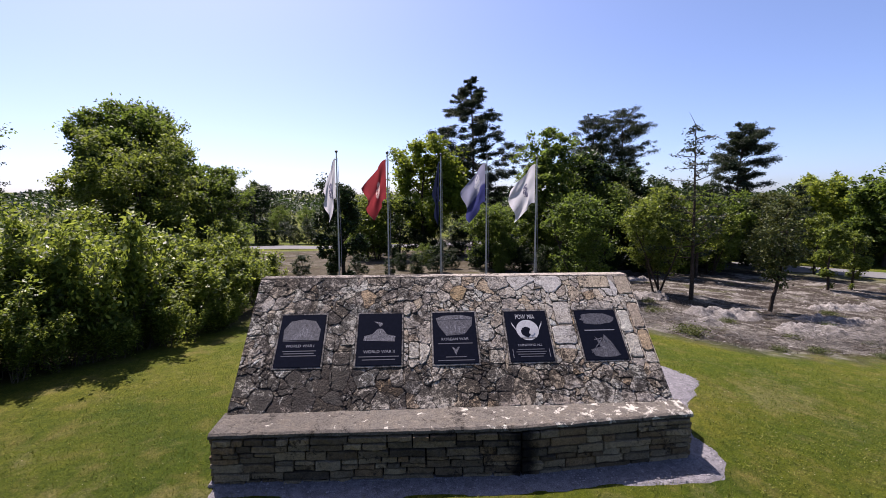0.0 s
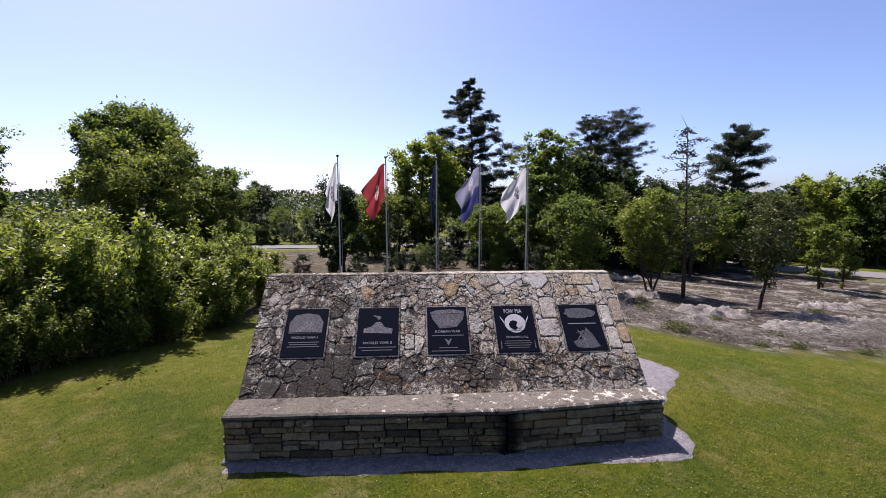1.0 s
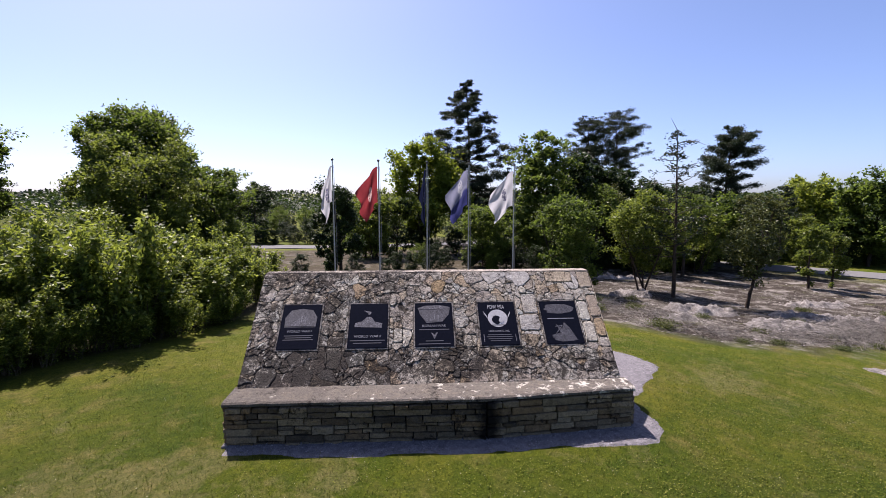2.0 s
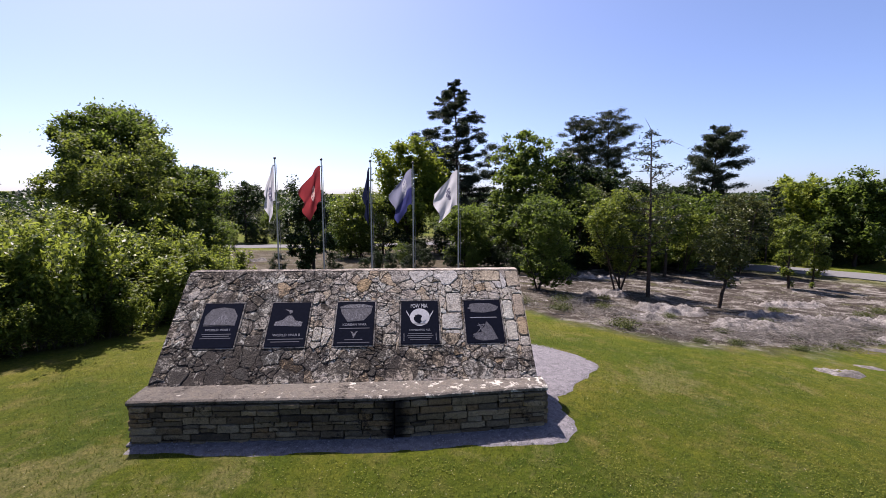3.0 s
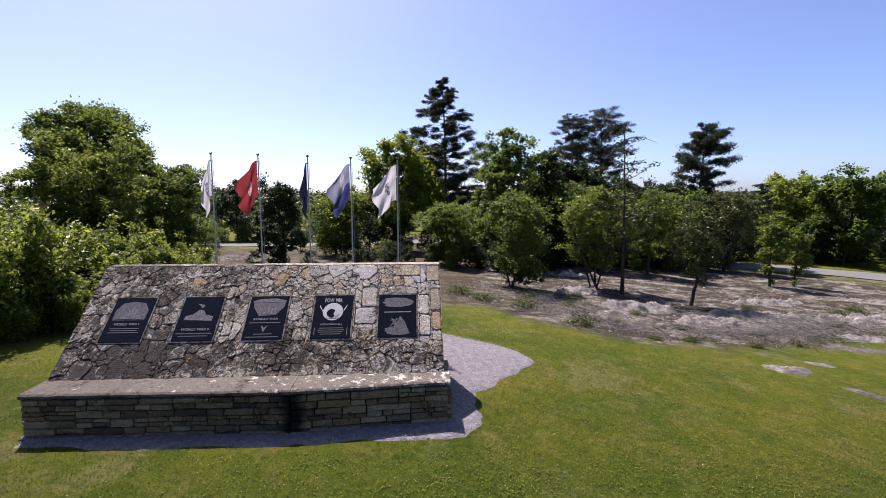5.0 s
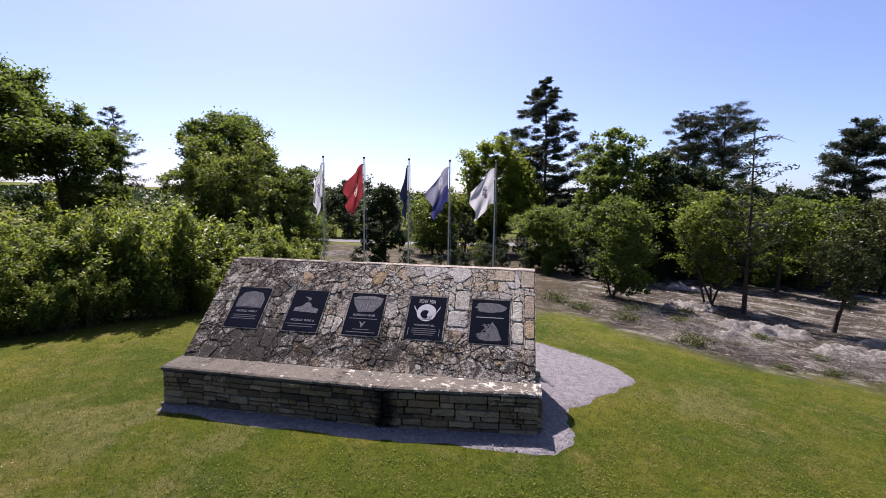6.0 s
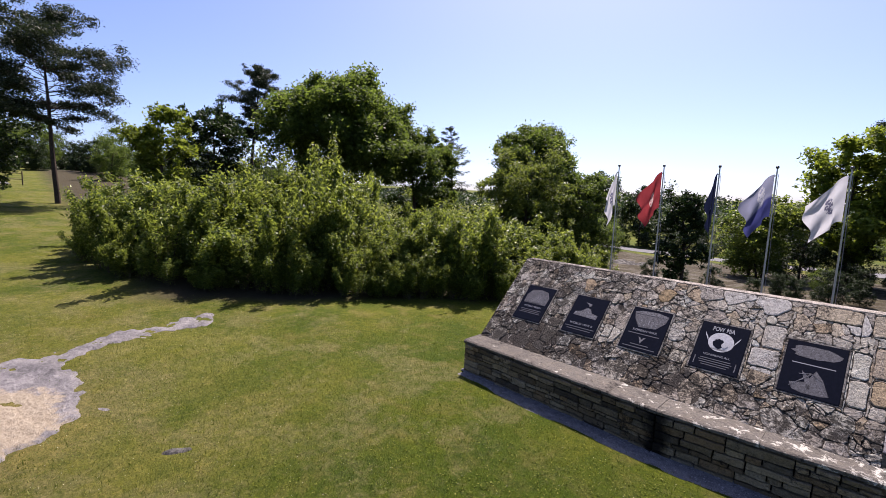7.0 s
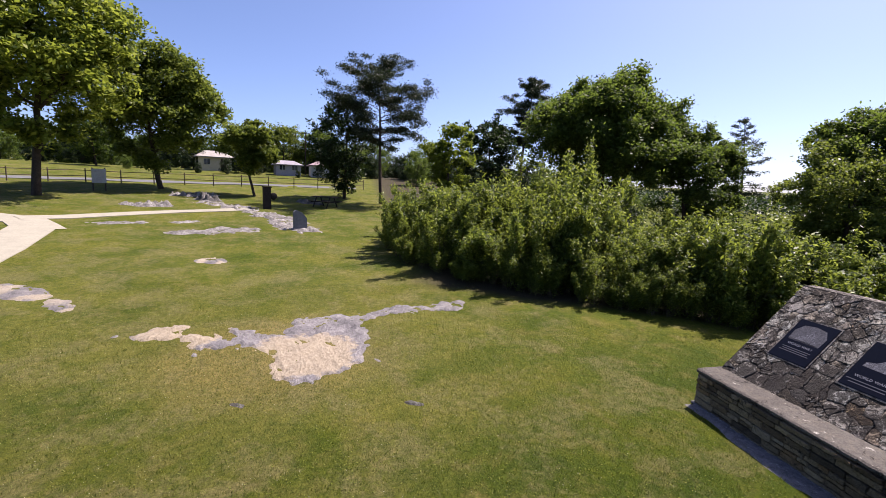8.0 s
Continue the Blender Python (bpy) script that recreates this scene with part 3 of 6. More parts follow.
def shrink(poly, amount, rng, jag):
    """The outline drawn in by the joint's half width, with uneven edges."""
    cx, cy = sum(p[0] for p in poly) / len(poly), sum(p[1] for p in poly) / len(poly)
    out = []
    n = len(poly)
    for i in range(n):
        a, b = poly[i], poly[(i + 1) % n]
        far = math.hypot(b[0] - a[0], b[1] - a[1])
        for t in (0.10, 0.30, 0.5, 0.70, 0.90) if far > 0.2 else (0.16, 0.5, 0.84) if far > 0.08 else (0.28, 0.72):
            x, y = a[0] + (b[0] - a[0]) * t + rng.normal() * jag * 0.35, a[1] + (b[1] - a[1]) * t + rng.normal() * jag * 0.35
            r = math.hypot(x - cx, y - cy) + 1e-9
            k = max(0.3, (r - amount - rng.uniform(0, jag)) / r)
            out.append((cx + (x - cx) * k, cy + (y - cy) * k))
    return out


def stone_mesh(outline, to_world, thick, rng, material, uneven=0.7):
    """A flat stone: sides, a worn rim and a slightly hollow or domed face."""
    n = len(outline)
    cx, cy = sum(p[0] for p in outline) / n, sum(p[1] for p in outline) / n
    tilt = rng.uniform(-0.05, 0.05, 2) * uneven
    verts, faces = [], []
    for k, w in ((1.0, -0.02), (1.0, thick * 0.55), (0.93, thick)):
        for x, y in outline:
            lift = (tilt[0] * (x - cx) + tilt[1] * (y - cy) + (rng.uniform(-0.006, 0.005) * uneven if k < 1 else 0)) * (w > 0)
            verts.append(to_world(cx + (x - cx) * k, cy + (y - cy) * k, w + lift))
    verts.append(to_world(cx, cy, thick + rng.uniform(-0.002, 0.006) * uneven))
    for ring in range(2):
        for i in range(n):
            j = (i + 1) % n
            faces.append((ring * n + i, ring * n + j, (ring + 1) * n + j, (ring + 1) * n + i))
    for i in range(n):
        faces.append((2 * n + i, 2 * n + (i + 1) % n, 3 * n))
    return mesh_of("flagstone", verts, faces, material)


def area(poly):
    return abs(sum(a[0] * b[1] - b[0] * a[1] for a, b in zip(poly, poly[1:] + poly[:1]))) / 2


def break_up(poly, rng, limit):
    """Splits a piece along crooked lines across its long side until it is small enough."""
    if area(poly) < limit * rng.uniform(0.5, 1.9):
        return [poly]
    a, b = max(((p, q) for p in poly for q in poly), key=lambda s: (s[0][0] - s[1][0]) ** 2 + (s[0][1] - s[1][1]) ** 2)
    t = rng.uniform(0.33, 0.67)
    mx, my = a[0] + (b[0] - a[0]) * t, a[1] + (b[1] - a[1]) * t
    turn = math.atan2(b[1] - a[1], b[0] - a[0]) + rng.normal() * 0.42
    nx, ny = math.cos(turn), math.sin(turn)
    out = []
    for side in (1, -1):
        half = clip_cell(poly, mx, my, nx * side, ny * side)
        if len(half) > 2 and area(half) > 0.0008:
            out += break_up(half, rng, limit)
    return out


# squared stones set beside and above the plaques: u and v on the face, and their kind
SQUARED = [(1.43, 1.775, PLAQUE_V + 0.25, PLAQUE_V + 0.55, 0), (1.52, 1.775, PLAQUE_V + 0.57, PLAQUE_V + 0.96, 2), (2.47, 2.66, PLAQUE_V + 0.03, PLAQUE_V + 0.40, 2), (2.47, 2.64, PLAQUE_V + 0.42, PLAQUE_V + 0.80, 2),
           (2.68, 2.83, PLAQUE_V + 0.12, PLAQUE_V + 0.46, 2), (2.66, 2.83, PLAQUE_V + 0.48, PLAQUE_V + 0.92, 2), (2.02, 2.50, FACE_LEN - 0.24, FACE_LEN - 0.01, 2), (2.60, 2.83, FACE_LEN - 0.36, FACE_LEN - 0.02, 2),
           (-0.62, -0.47, PLAQUE_V + 0.08, PLAQUE_V + 0.34, 2), (0.48, 0.70, PLAQUE_V - 0.02, PLAQUE_V + 0.20, 2), (-1.63, -1.40, PLAQUE_V + 0.02, PLAQUE_V + 0.22, 2)]
WINDOWS = [(c - PLAQUE_W / 2 - 0.028, c + PLAQUE_W / 2 + 0.028, PLAQUE_V - 0.028, PLAQUE_V + PLAQUE_H + 0.028) for c in PLAQUE_X] + [q[:4] for q in SQUARED]


def outside_windows(poly):
    """The piece cut off along the sides of the plaques and the squared stones."""
    pieces = [poly]
    for lo, hi, b, t in WINDOWS:
        left = []
        for p in pieces:
            xs, ys = [q[0] for q in p], [q[1] for q in p]
            if max(xs) <= lo or min(xs) >= hi or max(ys) <= b or min(ys) >= t:
                left.append(p)
                continue
            out = [clip_cell(p, lo, 0, 1, 0), clip_cell(p, hi, 0, -1, 0)]
            middle = clip_cell(clip_cell(p, lo, 0, -1, 0), hi, 0, 1, 0)
            if len(middle) > 2:
                out += [clip_cell(middle, 0, b, 0, 1), clip_cell(middle, 0, t, 0, -1)]
            left += [q for q in out if len(q) > 2 and area(q) > 0.0012]
        pieces = left
    return pieces


def bent(x, y):
    """Bends the straight joints a little, less towards the plaques, the squared stones and the wall's edges."""
    free = min(x - WALL_X0, WALL_X1 - x, y, FACE_LEN - y)
    for lo, hi, b, t in WINDOWS:
        free = min(free, math.hypot(max(lo - x, x - hi, 0), max(b - y, y - t, 0)))
    k = 0.022 * max(0.0, min(1.0, free / 0.09))
    return x + k * float(wave(x, y, 13.0, 1.0)) + 0.5 * k * float(wave(x, y, 31.0, 5.0)), y + k * float(wave(x, y, 12.0, 3.0)) + 0.5 * k * float(wave(x, y, 29.0, 7.0))


def build_face():
    rng = np.random.default_rng(23)
    seeds, tries = [(1.60, PLAQUE_V + 0.30, 0.12), (1.57, FACE_LEN - 0.17, 0.2), (2.45, FACE_LEN - 0.2, 0.2), (1.05, FACE_LEN - 0.12, 0.16), (0.9, 0.22, 0.2), (-0.2, 0.2, 0.18), (1.9, 0.2, 0.2), (0.12, FACE_LEN - 0.26, 0.13)], 0
    whole = len(seeds)
    while tries < 6000:
        tries += 1
        reach = float(rng.choice([0.08, 0.13, 0.19], p=[0.3, 0.4, 0.3]))
        x, y = rng.uniform(WALL_X0 + 0.05, WALL_X1 - 0.05), rng.uniform(0.05, FACE_LEN - 0.05)
        if all(math.hypot(x - a, (y - b) * 1.1) > (reach + r) * 0.9 for a, b, r in seeds):
            seeds.append((x, y, reach))
    for u0, u1, v0, v1, kind in SQUARED:
        skin = (M_PALESTONE, M_OCHRE, M_FLAG)[kind]
        piece = shrink([(u0, v0), (u1, v0), (u1, v1), (u0, v1)], 0.006, rng, 0.008)
        part("flagstone", stone_mesh(piece, face_point, rng.uniform(0.008, 0.015), rng, skin, 0.2), skin, monument, ("squared pale grey flagstone", "squared ochre flagstone", "squared weathered flagstone")[kind])
    for i, (sx, sy, _) in enumerate(seeds):
        poly = [(WALL_X0, 0.0), (WALL_X1, 0.0), (WALL_X1, FACE_LEN), (WALL_X0, FACE_LEN)]
        for tx, ty, _ in sorted(seeds, key=lambda q: (q[0] - sx) ** 2 + (q[1] - sy) ** 2)[1:26]:
            poly = clip_cell(poly, (sx + tx) / 2, (sy + ty) / 2, tx - sx, ty - sy)
        for cut in outside_windows(poly):
            limit = 1.0 if i < whole else float(rng.choice([0.009, 0.02, 0.045, 0.1], p=[0.2, 0.28, 0.3, 0.22]))
            for piece in break_up(cut, rng, limit):
                piece = [bent(*q) for q in shrink(piece, 0.002, rng, 0.0065)]
                skin = M_PALESTONE if i < 4 else M_OCHRE if i == 7 else M_FLAG
                part("flagstone", stone_mesh(piece, face_point, rng.uniform(0.004, 0.015), rng, skin, 0.15 if i < 4 else 0.7), skin, monument, "large pale grey flagstone" if i < 4 else "ochre flagstone" if i == 7 else "")


build_face()


def ledge_shapes():
    """A handful of rough split blocks, one unit each way, shared by all the courses."""
    made = []
    rng = np.random.default_rng(5)
    for _ in range(8):
        bm = bmesh.new()
        bmesh.ops.create_cube(bm, size=1)
        bmesh.ops.subdivide_edges(bm, edges=[e for e in bm.edges if abs((e.verts[0].co - e.verts[1].co).x) > 0.5], cuts=2)
        for v in bm.verts:
            v.co.y += rng.uniform(-0.12, 0.12)
            v.co.z += rng.uniform(-0.05, 0.05)
            v.co.x += rng.uniform(-0.012, 0.012)
        me = bpy.data.meshes.new("ledge_stone")
        bmesh.ops.bevel(bm, geom=[e for e in bm.edges if e.is_boundary is False and e.calc_face_angle(0) > 0.9], offset=0.035, segments=1, affect="EDGES")
        bm.to_mesh(me)
        bm.free()
        me.materials.append(M_LEDGE)
        made.append(me)
    return made


LEDGE = ledge_shapes()


def ashlar(x0, x1, z0, z1, rng):
    """Random ashlar: rectangles of unequal height that break joint with each other."""
    w, h = x1 - x0, z1 - z0
    if h > 0.135 and (w < 5.2 * h or h > 0.3 or rng.random() < 0.25):
        c = z0 + h * rng.uniform(0.35, 0.65)
        return ashlar(x0, x1, z0, c, rng) + ashlar(x0, x1, c, z1, rng)
    if w > max(0.28, h * rng.uniform(3.0, 8.0)):
        c = x0 + w * rng.uniform(0.34, 0.66)
        return ashlar(x0, c, z0, z1, rng) + ashlar(c, x1, z0, z1, rng)
    if h > 0.11 and rng.random() < 0.7:
        c = z0 + h * rng.uniform(0.4, 0.6)
        return ashlar(x0, x1, z0, c, rng) + ashlar(x0, x1, c, z1, rng)
    return [(x0, x1, z0, z1)]


def ledge_run(a, b, rng, height):
    """Split stones along the base from a to b, in plan."""
    along = Vector((b[0] - a[0], b[1] - a[1], 0))
    length = along.length
    turn = math.degrees(math.atan2(along.y, along.x))
    along.normalize()
    levels = [-0.02, -0.02 + (height + 0.02) * rng.uniform(0.28, 0.36), -0.02 + (height + 0.02) * rng.uniform(0.62, 0.72), height]
    stones = []
    for z0, z1 in zip(levels, levels[1:]):
        bays = max(1, round(length / 0.8))
        edges = [0] + [length * (k + rng.uniform(-0.3, 0.3)) / bays for k in range(1, bays)] + [length]
        for lo, hi in zip(edges, edges[1:]):
            stones += ashlar(lo, hi, z0, z1, rng)
    for s0, s1, z0, z1 in stones:
        mid = Vector((*a, 0)) + along * ((s0 + s1) / 2)
        ob = part("ledge_stone", LEDGE[int(rng.integers(len(LEDGE)))], M_LEDGE, monument)
        m = pose(mid.x, mid.y, (z0 + z1) / 2, 0, 0, turn + (180 if rng.random() < 0.5 else 0))
        ob.matrix_basis = m @ Matrix.Diagonal((s1 - s0 - 0.018, 0.11 + rng.uniform(-0.03, 0.03), z1 - z0 - 0.016, 1))


_rng = np.random.default_rng(8)
ledge_run(BEND[0], BEND[1], _rng, SEAT_Z - 0.075)
ledge_run(BEND[1], BEND[2], _rng, SEAT_Z - 0.075)
ledge_run(BEND[2], (2.87, -1.0), _rng, SEAT_Z - 0.075)
ledge_run((-2.84, -1.0), BEND[0], _rng, SEAT_Z - 0.075)

# ---------------------------------------------------------------- plaques


def lettering(text, size, material, name="lettering"):
    cu = bpy.data.curves.new(name, "FONT")
    cu.body, cu.size, cu.align_x, cu.align_y, cu.extrude = text, size, "CENTER", "CENTER", 0.0008
    cu.resolution_u = 3
    ob = bpy.data.objects.new(name, cu)
    scene.collection.objects.link(ob)
    me = bpy.data.meshes.new_from_object(ob)
    bpy.data.objects.remove(ob)
    bpy.data.curves.remove(cu)
    me.materials.clear()
    me.materials.append(material)
    return me


def flat_bm(outline, z=0.0):
    bm = bmesh.new()
    low = [bm.verts.new((x, y, z - 0.001)) for x, y in outline]
    top = [bm.verts.new((x, y, z + 0.0012)) for x, y in outline]
    n = len(outline)
    bm.faces.new(top)
    for i in range(n):
        bm.faces.new((low[i], low[(i + 1) % n], top[(i + 1) % n], top[i]))
    return bm


def ring_bm(cx, cy, r0, r1, n=28):
    bm = bmesh.new()
    a = [bm.verts.new((cx + r0 * math.cos(6.2832 * i / n), cy + r0 * math.sin(6.2832 * i / n), 0.0012)) for i in range(n)]
    b = [bm.verts.new((cx + r1 * math.cos(6.2832 * i / n), cy + r1 * math.sin(6.2832 * i / n), 0.0012)) for i in range(n)]
    for i in range(n):
        j = (i + 1) % n
        bm.faces.new((a[i], b[i], b[j], a[j]))
    return bm


def bar(x0, x1, y, h):
    return flat_bm([(x0, y - h / 2), (x1, y - h / 2), (x1, y + h / 2), (x0, y + h / 2)])


def blob(cx, cy, w, h, seed, n=22, rough=0.18):
    rng = np.random.default_rng(seed)
    return flat_bm([(cx + w / 2 * math.cos(6.2832 * i / n) * (1 + rng.uniform(-rough, rough)), cy + h / 2 * math.sin(6.2832 * i / n) * (1 + rng.uniform(-rough, rough))) for i in range(n)])


def plaque(x, label):
    m = Matrix.Translation(face_point(x, PLAQUE_V + PLAQUE_H / 2, 0.022)) @ pose(0, 0, 0, 45, 0, 0)
    ob = thing("memorial_plaque", label, "plaque", "plaques on the memorial wall", at=m)
    for x0, x1, y0, y1 in ((-1, 1, -1, -1), (-1, 1, 1, 1), (-1, -1, -1, 1), (1, 1, -1, 1)):
        e, g = 0.026, 0.001
        bx0, bx1 = x0 * PLAQUE_W / 2 + (-e if x0 < 0 else g), x1 * PLAQUE_W / 2 + (e if x1 > 0 else -g)
        by0, by1 = y0 * PLAQUE_H / 2 + ((-e if y0 < 0 else g) if y0 == y1 else (g if y0 < 0 else 0)), y1 * PLAQUE_H / 2 + ((e if y1 > 0 else -g) if y0 == y1 else -g)
        part("mortar_border", box_bm(bx0, bx1, by0, by1, -0.04, -0.006, 0.003), M_BORDER, ob, "pale mortar border")
    part("slab", box_bm(-PLAQUE_W / 2, PLAQUE_W / 2, -PLAQUE_H / 2, PLAQUE_H / 2, -0.03, 0, 0.004), M_GRANITE, ob)
    return ob


def put(ob, name, shape, material, x=0.0, y=0.0, label=""):
    o = part(name, shape, material, ob, label)
    o.matrix_basis = pose(x, y, 0.0005)
    return o


def words(ob, text, size, material, x, y):
    """A line of lettering, one mesh a word, centred on x."""
    made = [lettering(w, size, material) for w in text.split()]
    wide = [max(v.co.x for v in me.vertices) - min(v.co.x for v in me.vertices) for me in made]
    gap = size * 0.34
    at = x - (sum(wide) + gap * (len(made) - 1)) / 2
    for me, w in zip(made, wide):
        put(ob, "lettering", me, material, at + w / 2, y)
        at += w + gap


p1 = plaque(PLAQUE_X[0], "black granite plaque etched with a domed scene and WORLD WAR I")
put(p1, "etching", flat_bm([(-0.24, -0.02), (0.24, -0.02), (0.25, 0.16), (0.17, 0.29), (0.0, 0.32), (-0.17, 0.29), (-0.25, 0.16)]), M_ETCH_DIM, label="grey etched picture")
put(p1, "etching", flat_bm([(-0.15, 0.0), (0.17, 0.0), (0.12, 0.1), (0.05, 0.19), (0.0, 0.21), (-0.05, 0.14), (-0.11, 0.08)], 0.002), M_ETCH, label="pale etched mound")
put(p1, "etching", bar(-0.24, 0.24, -0.01, 0.014), M_LETTER, label="pale etched line")
words(p1, "WORLD WAR I", 0.056, M_LETTER, 0, -0.09)
for k, (w, y) in enumerate([(0.22, -0.165), (0.2, -0.20), (0.23, -0.235)]):
    put(p1, "small_print", bar(-w, w, y, 0.013), M_FAINT)

p2 = plaque(PLAQUE_X[1], "black granite plaque etched with a mound and WORLD WAR II")
put(p2, "etching", flat_bm([(-0.22, -0.03), (0.21, -0.05), (0.22, 0.03), (0.10, 0.06), (0.04, 0.15), (-0.03, 0.15), (-0.10, 0.07), (-0.21, 0.04)]), M_ETCH, label="grey etched mound")
put(p2, "emblem", flat_bm([(-0.09, 0.27), (-0.02, 0.22), (0.0, 0.18), (0.03, 0.2), (0.04, 0.24), (0.0, 0.25)]), M_ETCH, label="small etched bird")
words(p2, "WORLD WAR II", 0.060, M_LETTER, 0, -0.20)
for w, y in [(0.27, -0.27), (0.22, -0.315)]:
    put(p2, "small_print", bar(-w, w, y, 0.013), M_FAINT)

p3 = plaque(PLAQUE_X[2], "black granite plaque etched with a broad scene and KOREAN WAR")
put(p3, "etching", flat_bm([(-0.12, 0.02), (0.14, 0.04), (0.25, 0.18), (0.27, 0.31), (0.1, 0.35), (-0.15, 0.34), (-0.26, 0.3), (-0.22, 0.17)]), M_ETCH_DIM, label="grey etched picture")
for _k in range(5):
    put(p3, "etching", flat_bm([(-0.13 + _k * 0.06, 0.05), (-0.095 + _k * 0.06, 0.05), (-0.09 + _k * 0.06, 0.17 + 0.02 * (_k % 2)), (-0.12 + _k * 0.06, 0.19)], 0.002), M_ETCH, label="pale etched column")
put(p3, "etching", flat_bm([(-0.24, 0.27), (0.25, 0.28), (0.24, 0.32), (0.1, 0.34), (-0.15, 0.33)], 0.002), M_ETCH, label="pale etched band")
words(p3, "KOREAN WAR", 0.058, M_LETTER, 0, -0.035)
put(p3, "small_print", bar(-0.24, 0.24, -0.10, 0.014), M_FAINT)
put(p3, "emblem", flat_bm([(0, -0.27), (0.02, -0.23), (0.035, -0.19), (0.06, -0.15), (0.03, -0.16), (0, -0.19), (-0.03, -0.16), (-0.06, -0.15), (-0.035, -0.19), (-0.02, -0.23)]), M_ETCH, label="small etched emblem")
for w, y in [(0.14, -0.30), (0.25, -0.35)]:
    put(p3, "small_print", bar(-w, w, y, 0.013), M_FAINT)

p4 = plaque(PLAQUE_X[3], "black granite plaque with round white emblem, POW MIA, HONORING ALL")
for x, t in ((-0.077, "POW"), (0.077, "MIA")):
    put(p4, "lettering", lettering(t, 0.064, M_WHITE_ETCH), M_WHITE_ETCH, x, 0.295).matrix_basis = pose(x, 0.295, 0.0005) @ Matrix.Diagonal((0.98, 1.7, 1, 1))
put(p4, "emblem_disc", ring_bm(0, 0.085, 0.001, 0.162), M_WHITE_ETCH, label="white disc")
put(p4, "emblem", blob(-0.02, 0.055, 0.15, 0.15, 4, rough=0.16), M_GRANITE, label="black emblem shape").location.z = 0.003
put(p4, "emblem", blob(0.055, 0.045, 0.07, 0.10, 9, rough=0.2), M_WHITE_ETCH, label="white emblem shape").location.z = 0.006
for s in (-1, 1):
    put(p4, "laurel", flat_bm([(s * 0.16, 0.07), (s * 0.215, 0.17), (s * 0.225, 0.22), (s * 0.175, 0.13)][::s]), M_WHITE_ETCH)
put(p4, "laurel", flat_bm([(-0.12, -0.03), (0.12, -0.03), (0.08, -0.055), (-0.08, -0.055)][::-1]), M_ETCH)
words(p4, "HONORING ALL", 0.046, M_LETTER, 0, -0.15)
for w, y in [(0.19, -0.215), (0.21, -0.25), (0.19, -0.285), (0.16, -0.32)]:
    put(p4, "small_print", bar(-w, w, y, 0.012), M_FAINT)
for s in (-1, 1):
    put(p4, "bracket", bar(s * 0.255 - 0.006, s * 0.255 + 0.006, -0.27, 0.13), M_ETCH)

p5 = plaque(PLAQUE_X[4], "black granite plaque etched with two pictures, in a broad stone surround")
put(p5, "etching", blob(0, 0.24, 0.5, 0.2, 7), M_ETCH_DIM, label="grey etched upper picture")
put(p5, "small_print", bar(-0.22, 0.22, 0.06, 0.014), M_LETTER)
put(p5, "etching", flat_bm([(-0.16, -0.33), (-0.05, -0.36), (0.12, -0.35), (0.2, -0.33), (0.12, -0.12), (0.04, -0.01), (-0.01, -0.13), (-0.1, -0.04), (-0.05, -0.2), (-0.2, -0.24)]), M_ETCH_DIM, label="grey etched lower picture")
for _k, (_x, _y) in enumerate([(0.2, -0.33), (0.17, -0.25), (0.12, -0.16), (-0.2, -0.3), (-0.12, -0.1)]):
    put(p5, "etching", flat_bm([(0.0, -0.06), (0.012, -0.07), (_x + 0.008, _y), (_x, _y + 0.008)][::1 if _x < 0 else -1], 0.002), M_ETCH, label="pale etched ray")
put(p5, "etching", bar(-0.03, 0.01, -0.27, 0.15), M_LETTER, label="pale etched column")

# ---------------------------------------------------------------- flagpoles and flags
POLE_Y = 2.05
POLES = [(-2.07, 4.18), (-1.06, 4.16), (0.02, 4.13), (0.97, 4.10), (2.01, 4.08)]


def build_pole():
    ob = thing("flagpole", "slender satin aluminium flagpole standing in the gravel behind the memorial wall", "flagpole", "row of flagpoles")
    verts, faces = tube([(0, 0, -0.6), (0, 0, 0.02), (0, 0, 2.0), (0, 0, 4.0)], [0.020, 0.020, 0.017, 0.012], 12)
    part("shaft", mesh_of("shaft", [tuple(v) for v in verts], faces, M_ALU, True), M_ALU, ob)
    bm = bmesh.new()
    bmesh.ops.create_uvsphere(bm, u_segments=12, v_segments=8, radius=0.03)
    bmesh.ops.translate(bm, verts=bm.verts, vec=(0, 0, 4.03))
    part("finial", bm, plain_material("dark_ball", (0.12, 0.12, 0.12), 0.35, 0.5, 0.6), ob, "dark ball finial")
    part("collar", box_bm(-0.045, 0.045, -0.045, 0.045, -0.27, -0.17, 0.012), M_ALU, ob)
    rope = tube([(0.035, 0.01, 0.9), (0.05, 0.02, 2.2), (0.025, 0.01, 3.9)], [0.004] * 3, 5)
    part("halyard", mesh_of("halyard", [tuple(v) for v in rope[0]], rope[1], M_LETTER), M_LETTER, ob, "pale cord")
    return ob


